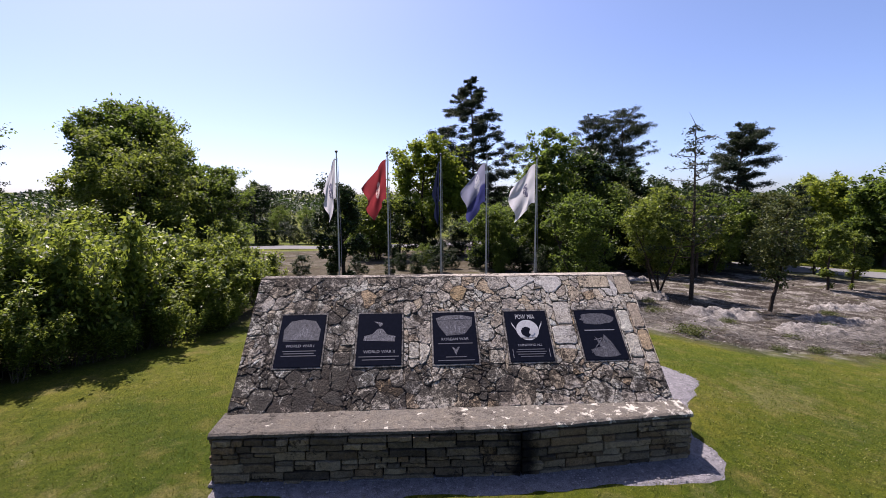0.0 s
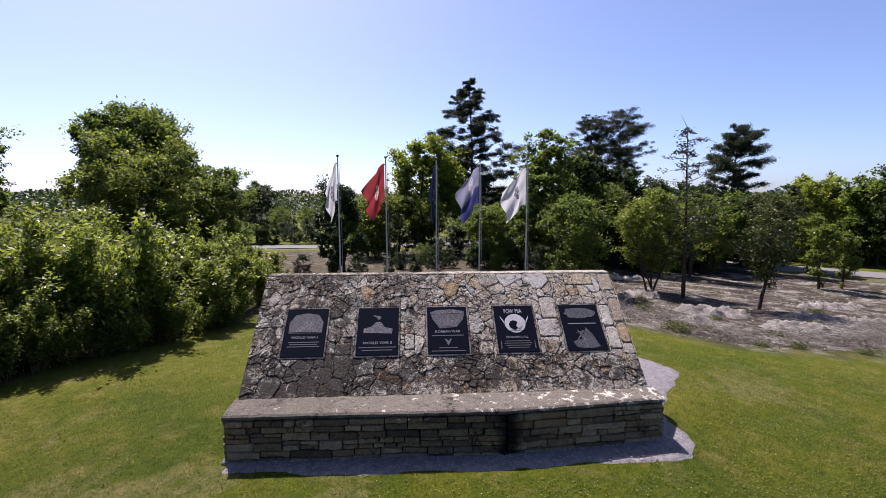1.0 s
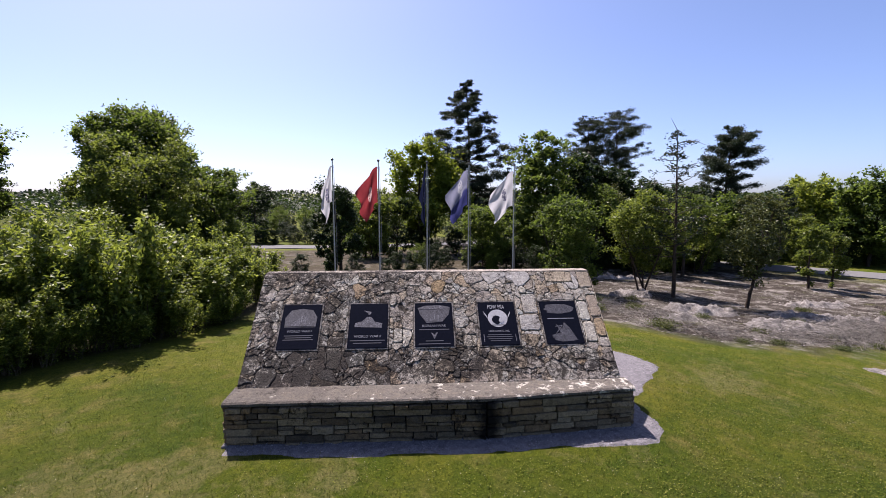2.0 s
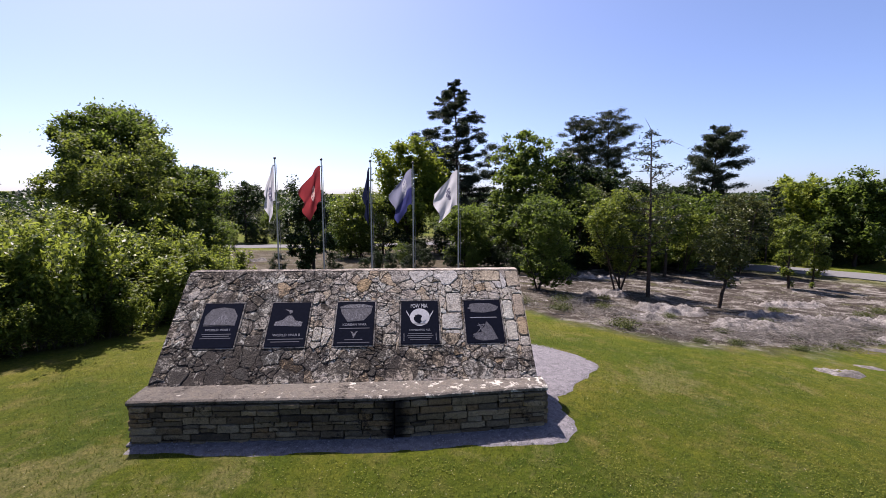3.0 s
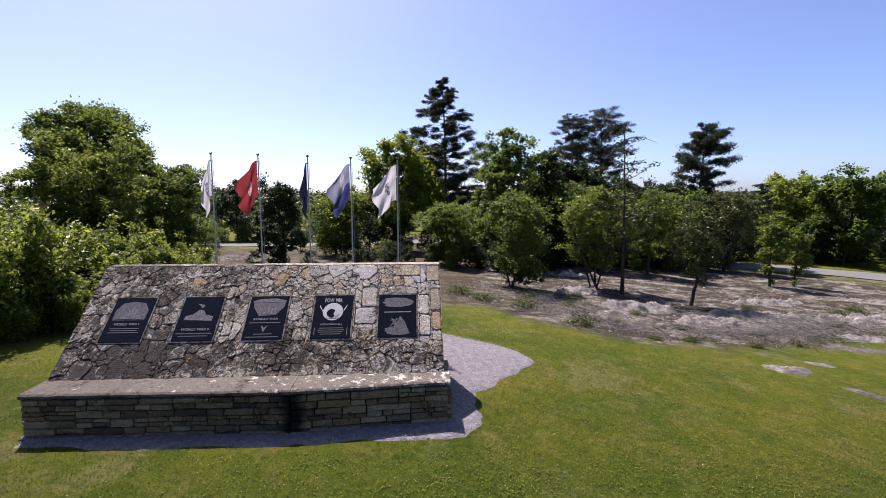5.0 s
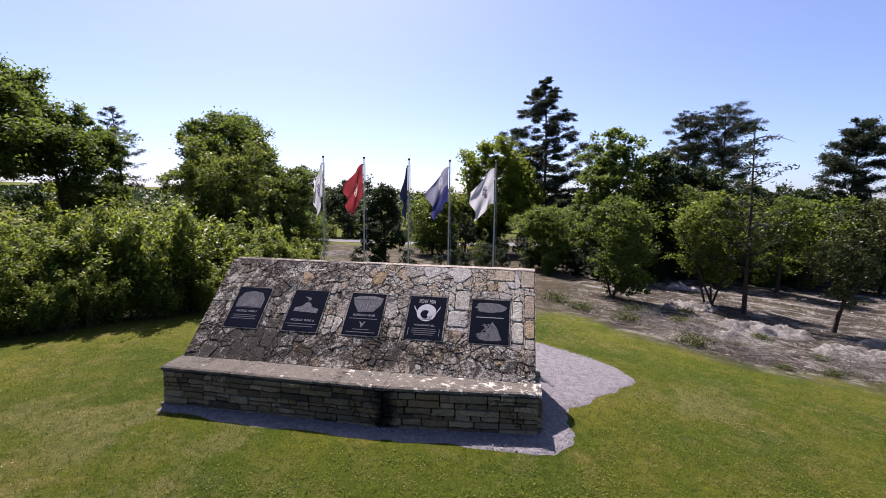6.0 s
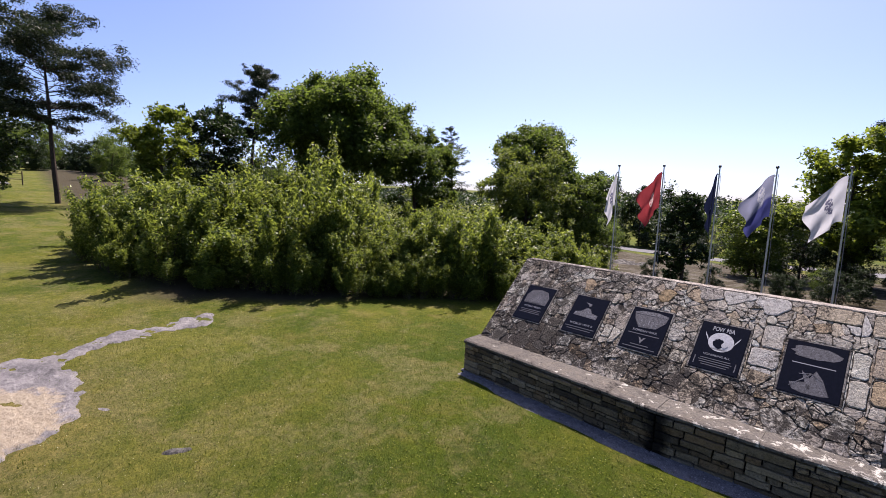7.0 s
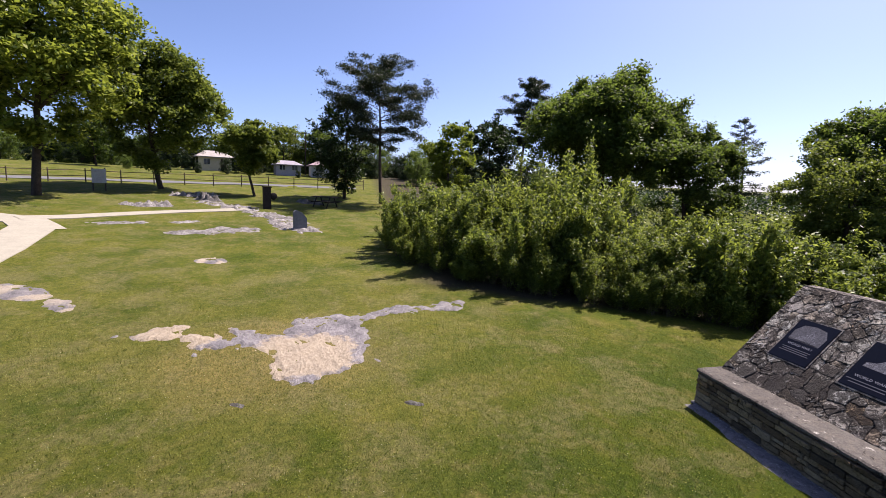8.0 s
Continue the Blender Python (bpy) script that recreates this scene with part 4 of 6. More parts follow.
def cloth_material(name, ground_colour, mark=None, mark_at=(0.5, 0.5), mark_r=0.2, low=None):
    """Cloth that light shines through, with a round mark or a coloured lower half."""
    m = Nodes(name)
    uv = m.coords("UV")
    c = m.mix(0.5, ground_colour, m.ramp(m.noise(uv, 6, 4), [(0.3, (0.8, 0.8, 0.8)), (0.7, (1.1, 1.1, 1.1))]), "MULTIPLY")
    sep = m.nt.nodes.new("ShaderNodeSeparateXYZ")
    m.link(uv, sep.inputs[0])
    if low:
        c = m.mix(m.level(sep.outputs[1], 0.52, 0.45), c, low)
    if mark:
        dx = m.maths("MULTIPLY", m.maths("SUBTRACT", sep.outputs[0], mark_at[0]), 1.6)
        dy = m.maths("SUBTRACT", sep.outputs[1], mark_at[1])
        d = m.maths("SQRT", m.maths("ADD", m.maths("MULTIPLY", dx, dx), m.maths("MULTIPLY", dy, dy)))
        d = m.maths("ADD", d, m.maths("MULTIPLY", m.noise(uv, 9, 5), 0.16))
        c = m.mix(m.maths("MULTIPLY", m.level(d, mark_r + 0.10, mark_r + 0.07), m.level(m.noise(uv, 14, 4), 0.42, 0.5)), c, mark)
    m.done(c, 0.75, 0.2)
    t = m.add("ShaderNodeBsdfTranslucent")
    m.link(c, t.inputs["Color"])
    mixer = m.nt.nodes.new("ShaderNodeMixShader")
    mixer.inputs[0].default_value = 0.45
    m.link(m.bsdf.outputs[0], mixer.inputs[1])
    m.link(t.outputs[0], mixer.inputs[2])
    m.link(mixer.outputs[0], m.out.inputs["Surface"])
    return m.mat


def flag_mesh(material, spread, sag, ripple, seed):
    """A hanging flag: held at the hoist along the pole, its fly fallen in folds to one side."""
    nu, nv = 26, 16
    hoist, fly = 0.80, 1.18
    verts, uvs = [], []
    rng = np.random.default_rng(seed)
    ph = rng.uniform(0, 6.28, 3)
    for i in range(nu + 1):
        u = i / nu
        for j in range(nv + 1):
            v = j / nv
            ang = sag * (1 - 0.35 * v) * min(1, u * 2.2 + 0.25)
            s = u * fly
            x = -s * math.cos(ang) * spread - 0.03
            z = (v - 1) * hoist * (1 - 0.45 * u) - s * math.sin(ang) * 0.78
            y = ripple * u ** 0.7 * (math.sin(7.5 * u + 3.5 * v + ph[0]) * 0.6 + math.sin(13 * v + 4 * u + ph[1]) * 0.4) + 0.05 * u * math.sin(ph[2])
            x += 0.4 * ripple * math.sin(9 * v + ph[1]) * u
            verts.append((x, y, z))
            uvs.append((u, v))
    faces = [(i * (nv + 1) + j, (i + 1) * (nv + 1) + j, (i + 1) * (nv + 1) + j + 1, i * (nv + 1) + j + 1) for i in range(nu) for j in range(nv)]
    me = mesh_of("cloth", verts, faces, material, True)
    layer = me.uv_layers.new(name="UVMap")
    for loop in me.loops:
        layer.data[loop.index].uv = uvs[loop.vertex_index]
    return me


WHITE, NAVY, BLUE, RED = (0.54, 0.54, 0.56), (0.012, 0.016, 0.04), (0.05, 0.055, 0.15), (0.24, 0.035, 0.04)
FLAGS = [
    ("white flag with a dark emblem hanging from its pole", cloth_material("white_cloth", WHITE, (0.10, 0.10, 0.16), (0.45, 0.5), 0.2), 0.34, 1.22, 0.075, 1),
    ("red flag with a pale emblem hanging from its pole", cloth_material("red_cloth", RED, (0.66, 0.46, 0.42), (0.42, 0.5), 0.2), 0.50, 1.06, 0.10, 2),
    ("dark navy flag with a pale emblem hanging limp from its pole", cloth_material("navy_cloth", NAVY, (0.35, 0.35, 0.38), (0.45, 0.55), 0.14), 0.17, 1.3, 0.07, 3),
    ("blue flag with a white upper part hanging from its pole", cloth_material("blue_cloth", (0.22, 0.23, 0.31), (0.46, 0.46, 0.5), (0.35, 0.7), 0.2, (0.04, 0.045, 0.14)), 0.54, 1.05, 0.10, 4),
    ("white flag with a dark round emblem hanging from its pole", cloth_material("pale_cloth", WHITE, (0.09, 0.09, 0.14), (0.38, 0.55), 0.17), 0.60, 1.00, 0.10, 5),
]
_pole = build_pole()
for k, (x, top) in enumerate(POLES):
    m = pose(x, POLE_Y, top - 4.0)
    if k == 0:
        _pole.matrix_basis = m
    else:
        copy_thing(_pole, m)
    label, cloth, spread, sag, ripple, seed = FLAGS[k]
    flag = thing("flag", label, "flag", "flags on the poles", at=pose(x, POLE_Y, top - 0.1, 0, 0, 0))
    part("cloth", flag_mesh(cloth, spread, sag, ripple, seed), cloth, flag)
    for z in (-0.03, -0.8):
        part("clip", box_bm(-0.035, -0.015, -0.008, 0.008, z - 0.012, z + 0.012, 0.003), M_ALU, flag, "metal clip")

# ---------------------------------------------------------------- plants


def leaves_mesh(name, centres, length, width, rng, material, droop=0.3, up=0.35):
    """One small folded leaf at each centre."""
    n = len(centres)
    d = rng.normal(size=(n, 3))
    d[:, 2] = d[:, 2] * 0.6 - droop
    d /= np.linalg.norm(d, axis=1, keepdims=True)
    s = np.cross(d, rng.normal(size=(n, 3)) + np.array([0, 0, up * 4]))
    s /= np.linalg.norm(s, axis=1, keepdims=True) + 1e-9
    ln = (length * rng.uniform(0.6, 1.3, n))[:, None]
    wd = (width * rng.uniform(0.6, 1.3, n))[:, None]
    nrm = np.cross(d, s)
    v = np.stack([centres - d * ln / 2, centres + s * wd / 2 + nrm * wd * 0.12, centres + d * ln / 2, centres - s * wd / 2 + nrm * wd * 0.12], 1).reshape(-1, 3)
    f = np.arange(4 * n).reshape(n, 4)
    return mesh_of(name, v, f, material)


def bough(rng, start, heading, length, radius, wander=0.25, steps=5, lift=0.0):
    """A bent, tapering limb: its points and radii."""
    pts, rad = [np.array(start, float)], [radius]
    d = np.array(heading, float)
    d /= np.linalg.norm(d)
    for i in range(steps):
        d = d + rng.normal(size=3) * wander / steps ** 0.5 + np.array([0, 0, lift / steps])
        d /= np.linalg.norm(d)
        pts.append(pts[-1] + d * length / steps)
        rad.append(radius * (1 - 0.85 * (i + 1) / steps))
    return pts, rad


def broadleaf(seed, height, width, clear, leaf, count, material, label, name="tree", category="tree", group="", clump=0.065, gaps=0.7, trunks=1, droop=0.3, shape=1.0, skirt=0.0, dome=False):
    """A broad-leaved tree: trunk, limbs that fork, and a crown of leaf sprays round the twigs."""
    rng = np.random.default_rng(seed)
    ob = thing(name, label, category, group)
    tubes, twigs = [], []
    cz, rz, rx = (height + clear) / 2, (height - clear) / 2, width / 2
    for k in range(trunks):
        lean = rng.normal(size=2) * (0.06 if trunks == 1 else 0.22)
        base = (0, 0, -0.25) if trunks == 1 else (*rng.uniform(-0.25, 0.25, 2), -0.25)
        pts, rad = bough(rng, base, (lean[0], lean[1], 1), height * 0.86, height * (0.02 if trunks == 1 else 0.011), 0.16, 9)
        tubes.append((pts, rad))
        limbs = int(15 / trunks ** 0.6)
        for i in range(limbs):
            u = (max(clear, 0.12 * height) / height + 0.02) + (0.84 - clear / height) * (i / limbs) ** 0.9
            at = min(8, int(u / 0.86 * 9))
            p = pts[at] + (pts[at + 1] - pts[at]) * rng.random()
            a = i * 2.4 + rng.uniform(-0.5, 0.5)
            h = (p[2] - cz) / rz
            reach = rx * math.sqrt(max(0.12, 1 - min(1, abs(h)) ** (2.2 * shape))) * rng.uniform(0.75, 1.15)
            mp, mr = bough(rng, p, (math.cos(a), math.sin(a), rng.uniform(0.15, 0.75)), reach, rad[at] * 0.55, 0.4, 5, 0.3)
            tubes.append((mp, mr))
            for j in range(5):
                q = mp[2 + j % 4]
                b = a + rng.uniform(-1.3, 1.3)
                sp, sr = bough(rng, q, (math.cos(b), math.sin(b), rng.uniform(-0.2, 0.9)), reach * rng.uniform(0.3, 0.55), mr[2] * 0.5, 0.5, 3)
                tubes.append((sp, sr))
                twigs += [sp[1], sp[2], sp[3]]
            twigs += [mp[4], mp[5]]
        twigs += [pts[8], pts[9]]
    # the crown: billows of foliage, each a shell of leaf sprays, with hollows between them
    sprays, sizes = [], []
    if gaps > 0.2:
        mean = min((rx + rz) / 2, rx * 1.15)
        for k in range(int(9 + 7 * gaps)):
            d = rng.normal(size=3)
            if dome:  # billows evenly spread over the whole crown
                h = 1 - 1.5 * (k + 0.5) / int(9 + 7 * gaps)
                d = np.array([math.cos(k * 2.4) * math.sqrt(1 - h * h), math.sin(k * 2.4) * math.sqrt(1 - h * h), h]) + rng.normal(size=3) * 0.14
            d /= np.linalg.norm(d)
            if k == 0:
                d = np.array([0.1, 0.1, 1.0])
            r = rng.uniform(0.42, 0.72)
            big = mean * rng.uniform(0.26, 0.50)
            zc = cz + d[2] * r * rz
            if d[2] < 0 and skirt:
                zc = max(big * 0.7, zc - skirt * rz * 0.4)
            mid = np.array([d[0] * r * rx, d[1] * r * rx, zc])
            for _ in range(26):
                e = rng.normal(size=3) + 0.5 * d + np.array([0, 0, 0.35])
                e /= np.linalg.norm(e)
                sprays.append(mid + e * big * rng.uniform(0.66, 1.05) * np.array([1, 1, 0.9]))
                sizes.append(big * rng.uniform(0.10, 0.26))
    twigs = np.array(twigs)
    inner = ((twigs[:, 0] / rx) ** 2 + (twigs[:, 1] / rx) ** 2 + ((twigs[:, 2] - cz) / rz) ** 2) < (0.95 if dome else 1.35)
    twigs = twigs[inner]
    own = clump * (width + height) / 2 * rng.uniform(0.4, 1.0, len(twigs))
    if sprays:
        share = 0.3
        every, size = np.concatenate([twigs, np.array(sprays)]), np.concatenate([own, np.array(sizes)])
        chance = np.concatenate([np.full(len(twigs), share / len(twigs)), np.array(sizes) ** 2 * (1 - share) / (np.array(sizes) ** 2).sum()])
    else:
        every, size, chance = twigs, own, np.full(len(twigs), 1 / len(twigs))
    pick = rng.choice(len(every), count, p=chance / chance.sum())
    pos = every[pick] + rng.normal(size=(count, 3)) * 0.6 * size[pick][:, None] * np.array([1, 1, 0.8])
    pos[:, 2] = np.minimum(np.maximum(pos[:, 2], 0.05), height * 1.03)
    tubes = [t for i, t in enumerate(tubes) if len(t[0]) > 8 or math.hypot(math.hypot(t[0][-1][0], t[0][-1][1]) / rx, (t[0][-1][2] - cz) / rz) < 0.92]
    part("trunk", tubes_mesh("trunk", tubes, M_BARK, 5), M_BARK, ob)
    part("crown", leaves_mesh("crown", pos, leaf, leaf * 0.55, rng, material, droop), material, ob)
    return ob


def pine(seed, height, width, clear, count, label, crown="tall", name="pine_tree", lean=0.0):
    """A pine: a straight mast, tiers of level boughs, and flat pads of needles towards their ends, with sky between."""
    rng = np.random.default_rng(seed)
    ob = thing(name, label, "tree")
    mast, rad = bough(rng, (0, 0, -0.25), (lean, 0, 1), height, height * (0.016 if crown == "dome" else 0.013), 0.05, 12)
    tubes, pads, sizes = [(mast, rad)], [], []
    arms = int((height - clear) * (9.0 if crown == "dome" else 8.5)) + 8
    for i in range(arms):
        k = min(0.985, max(0.0, (i + rng.uniform(-2.2, 2.2)) / (arms - 1)))
        z = (clear + (height - clear) * k) / height * 12
        at = min(11, int(z))
        p = mast[at] + (mast[at + 1] - mast[at]) * (z - at)
        if crown == "dome":
            reach = width / 2 * (math.sqrt(max(0.02, 1 - ((k - 0.38) / 0.66) ** 2)) if k > 0.38 else 0.55 + 1.1 * k)
        else:
            reach = width / 2 * (1 - k) ** 0.62 * (0.7 + 0.3 * min(1, k * 4)) + 0.22
        a = i * 2.4 + rng.uniform(-0.5, 0.5)
        long = reach * (rng.uniform(0.72, 1.15) if rng.random() < 0.68 else rng.uniform(0.3, 0.6))
        rise = rng.uniform(-0.2, 0.4) + (0.38 if crown == "dome" else 0.12) * k
        bp, br = bough(rng, p, (math.cos(a), math.sin(a), rise), long, max(0.022, rad[at] * 0.36), 0.22, 5, 0.1)
        tubes.append((bp, br))
        for q in (2, 3, 4, 5):
            if rng.random() < (0.5 if q < 4 else 0.2):
                continue
            b = a + rng.choice((-1, 1)) * rng.uniform(0.35, 1.0)
            sp, sr = bough(rng, bp[q], (math.cos(b), math.sin(b), rng.uniform(0.0, 0.4)), long * rng.uniform(0.14, 0.34), 0.016, 0.3, 2)
            tubes.append((sp, sr))
            pads += [bp[q], sp[2]]
            big = ((0.15 + 0.06 * long) if crown == "dome" else (0.11 + 0.05 * long)) * rng.uniform(0.55, 1.3)
            sizes += [big, big * rng.uniform(0.6, 1.0)]
    pads.append(mast[-1])
    sizes.append(0.16)
    pads, sizes = np.array(pads), np.array(sizes)
    pick = rng.choice(len(pads), count, p=sizes ** 2 / (sizes ** 2).sum())
    pos = pads[pick] + rng.normal(size=(count, 3)) * sizes[pick][:, None] * np.array([0.85, 0.85, 0.45])
    part("trunk", tubes_mesh("trunk", tubes, M_BARK, 5), M_BARK, ob)
    part("crown", leaves_mesh("crown", pos, 0.17, 0.062, rng, G_PINE, -0.25, 0.0), G_PINE, ob)
    return ob


def shrub(seed, height, width, count, material, label, leaf=0.13):
    """A tall many-stemmed shrub: upright canes, bare below, each clothed in hanging narrow leaves up to its tip."""
    rng = np.random.default_rng(seed)
    ob = thing("tall_shrub", label, "shrub", "thicket beside the lawn")
    tubes, twigs, weight, spread = [], [], [], []
    stools = [(rng.uniform(0, 6.28), math.sqrt(rng.uniform(0.02, 1)) * 0.42 * width, rng.uniform(0.74, 1.06)) for _ in range(8)]
    for i in range(58):
        a, r, vigour = stools[i % 8]
        a, r = a + rng.normal() * 0.16, max(0.05, r + rng.normal() * 0.05 * width)
        out = rng.uniform(-0.06, 0.34)
        h = height * rng.uniform(0.55, 1.0) * vigour * (1.12 - 0.6 * r / width) * (1.08 if i % 7 == 0 else 1.0)
        pts, rad = bough(rng, (r * math.cos(a), r * math.sin(a), -0.15), (out * math.cos(a), out * math.sin(a), 1), h, rng.uniform(0.008, 0.018), 0.2, 8)
        tubes.append((pts, rad))
        full = rng.lognormal(0, 0.5)
        for q in range(2, 9):
            for _ in range(2 if q > 3 else 1):
                b = rng.uniform(0, 6.28)
                long = rng.uniform(0.12, 0.42) * (1.25 - 0.1 * q)
                sp, sr = bough(rng, pts[q] - (pts[q] - pts[q - 1]) * rng.random(), (math.cos(b), math.sin(b), rng.uniform(0.5, 1.6)), long, 0.006, 0.3, 2)
                if q > 4:
                    tubes.append((sp, sr))
                twigs += [sp[0], sp[1], sp[2]]
                weight += [full * rng.lognormal(0, 0.5)] * 3
                spread += [0.06, 0.09, 0.08]
    twigs, spread = np.array(twigs), np.array(spread)
    weight = np.array(weight) * np.clip((twigs[:, 2] / height - 0.02) * 2.0, 0.16, 1)
    pick = rng.choice(len(twigs), count, p=weight / weight.sum())
    pos = twigs[pick] + rng.normal(size=(count, 3)) * spread[pick][:, None] * np.array([1, 1, 1.5])
    pos[:, 2] = np.maximum(pos[:, 2], 0.06)
    part("stem", tubes_mesh("stem", tubes, M_STEM, 4), M_STEM, ob)
    part("foliage", leaves_mesh("foliage", pos, leaf, leaf * 0.40, rng, material, 0.75), material, ob)
    return ob


def place(ob, x, y, turn=0.0, scale=1.0, tall=None):
    ob.matrix_basis = pose(x, y, ground_z(x, y), 0, 0, turn) @ Matrix.Diagonal((scale, scale, tall or scale, 1))
    return ob


def again(ob, x, y, turn=0.0, scale=1.0, tall=None):
    return copy_thing(ob, pose(x, y, ground_z(x, y), 0, 0, turn) @ Matrix.Diagonal((scale, scale, tall or scale, 1)))


# the thicket along the west side of the lawn
_lab = "tall leafy green shrub with bare canes, part of a dense thicket"
SHRUBS = [shrub(100 + i, 3.45, 2.5 - 0.15 * i, 21000, G_SHRUB, _lab, 0.138) for i in range(5)]
THICKET = [(-17.6, -5.4, 0.85), (-15.6, -5.2, 1.0), (-13.8, -4.4, 1.12), (-12.2, -3.0, 1.08), (-10.9, -1.5, 1.05), (-10.0, 0.2, 1.02), (-8.9, 1.6, 0.95), (-7.8, 3.0, 0.98), (-7.2, 4.9, 1.05), (-6.8, 6.9, 0.95), (-6.6, 9.0, 0.9),
           (-17.0, -3.2, 1.1), (-15.0, -2.6, 1.22), (-13.3, -1.0, 1.2), (-12.2, 0.8, 1.18), (-11.3, 2.6, 1.15), (-10.0, 4.4, 1.1), (-9.2, 6.4, 1.1), (-8.7, 8.6, 1.0), (-14.6, 1.6, 1.25), (-13.2, 4.4, 1.25), (-11.4, 7.2, 1.2), (-19.4, -4.0, 1.0), (-19.2, -1.4, 1.2), (-17.0, 0.3, 1.25), (-8.2, 11.0, 0.9)]
_rng = np.random.default_rng(77)
for i, (x, y, s) in enumerate(THICKET):
    turn = float(_rng.uniform(0, 360))
    tall = s * float(_rng.uniform(0.74, 1.12)) * (0.95 if x < -12 else 1.05) * (1.06 if i > 10 else 1.0)
    if i < 5:
        place(SHRUBS[i], x, y, turn, s, tall)
    else:
        again(SHRUBS[i % 5], x, y, turn, s, tall)

# lower growth along the thicket's foot
LOW = [(-16.6, -6.4, 0.5), (-14.9, -6.0, 0.55), (-13.5, -5.6, 0.5), (-12.6, -4.5, 0.6), (-11.6, -3.9, 0.5), (-11.0, -2.9, 0.6), (-10.2, -2.3, 0.5), (-9.7, -1.3, 0.58), (-9.0, -0.6, 0.5),
       (-8.7, 0.3, 0.55), (-7.9, 0.9, 0.5), (-7.5, 1.8, 0.55), (-6.9, 2.7, 0.5), (-6.5, 3.8, 0.6), (-6.2, 5.2, 0.55)]
for i, (x, y, s) in enumerate(LOW):
    again(SHRUBS[(i * 3 + 1) % 5], x, y, 77 * i, s * 1.05, s * float(_rng.uniform(0.75, 1.1)))

WEST_FAR = [(-69.8, -19.6, 7.4, 6.6), (-70.3, -14.6, 7.2, 6.2), (-69.1, -24.6, 7.4, 6.6), (-58.5, -39.5, 6.0, 7.0)]
DENSE = [(17.2, 30.3, 8.2, 5.2), (20.2, 28.8, 7.4, 5.0), (23.7, 29.1, 6.8, 4.8), (14.4, 28.8, 8.6, 5.0)]
# trees behind the thicket
place(broadleaf(51, 11.2, 10.8, 1.2, 0.22, 110000, G_LEAF, "large spreading oak in full leaf behind the thicket", clump=0.06, gaps=2.6, dome=True), -23.7, 8.1)
place(broadleaf(2, 8.7, 5.4, 1.0, 0.17, 46000, G_LEAF, "leafy broad-leaved tree beside a large oak"), -19.9, 11.5)
place(broadleaf(3, 9.5, 6.8, 2.0, 0.20, 60000, G_LEAF, "tall broad-leaved tree with a loose open crown", gaps=1.8, dome=True), -15.5, 18.0)
place(broadleaf(4, 7.0, 5.6, 0.8, 0.15, 48000, G_LIGHT, "dull olive broad-leaved tree behind the thicket", skirt=0.6), -13.0, 13.7)
place(broadleaf(5, 6.3, 4.4, 0.6, 0.17, 25000, G_LEAF, "medium broad-leaved tree behind the thicket", skirt=0.5), -11.3, 18.4)
place(pine(6, 12.4, 4.2, 6.2, 34000, "tall slender pine with a layered open crown", crown="dome"), -38.5, 7.3)
place(pine(7, 11.5, 3.8, 5.0, 7800, "thin pine with a sparse crown"), -29.0, 23.7)
place(pine(8, 10.5, 7.6, 4.8, 52000, "broad old pine with a wide domed crown", crown="dome"), -32.9, -6.2)
place(broadleaf(9, 8.4, 5.6, 1.0, 0.24, 15600, G_DARK, "dark dense evergreen tree beside a pine", skirt=0.4), -35.9, -9.2)
place(broadleaf(10, 6.8, 4.6, 0.6, 0.26, 13000, G_YELLOW, "bright yellow-green young tree", skirt=0.5), -31.9, -0.8)
place(broadleaf(11, 7.9, 5.2, 0.8, 0.26, 13520, G_DARK, "dark broad-leaved tree behind a pine", skirt=0.4), -35.1, 3.1)
# trees of the far side of the western lawn
for i, (x, y, h, w) in enumerate(WEST_FAR):
    place(broadleaf(90 + i, h, w, 0.4, 0.30, 13000, (G_LIGHT, G_LEAF)[i % 2], "full green tree beyond the western lawn", skirt=0.5), x, y)
# shade trees on the western lawn
place(broadleaf(12, 13.8, 12.2, 2.4, 0.33, 52000, G_SHADE, "large shade tree in light green leaf on the lawn", clump=0.06, gaps=1.9, dome=True), -28.2, -27.4)
place(broadleaf(13, 11.2, 9.4, 1.6, 0.29, 46000, G_LIGHT, "dense rounded shade tree on the lawn", gaps=1.6, dome=True), -36.4, -23.6)
place(broadleaf(14, 6.1, 4.9, 2.1, 0.26, 16900, G_LIGHT, "small round-headed tree with a straight trunk on the lawn"), -35.0, -16.2)

# trees behind the monument and to the east
for i, (x, y, h, w) in enumerate(DENSE):
    place(broadleaf(190 + i, h, w, 0.3, 0.27, 20000, G_DARK, "dense dark tree in the wood behind the cleared strip", skirt=0.6), x, y)
place(broadleaf(20, 5.2, 2.2, 0.3, 0.12, 22000, G_DARK, "narrow dark cedar-like tree", skirt=0.6, shape=0.6), -3.7, 12.5)
place(broadleaf(21, 9.9, 7.4, 1.8, 0.34, 24700, G_YELLOW, "light green broad-leaved tree with a loose crown", gaps=0.8), 0.6, 31.9)
place(broadleaf(22, 5.5, 4.8, 0.4, 0.22, 11700, G_LIGHT, "low light green bushy tree", skirt=0.5, trunks=3), -3.3, 27.7)
place(pine(23, 16.8, 9.8, 4.0, 130000, "very tall pine with an open layered crown"), 5.4, 36.6)
place(broadleaf(24, 9.9, 5.2, 1.2, 0.26, 20800, G_LEAF, "tall narrow broad-leaved tree", skirt=0.3, shape=0.7), 8.8, 23.8)
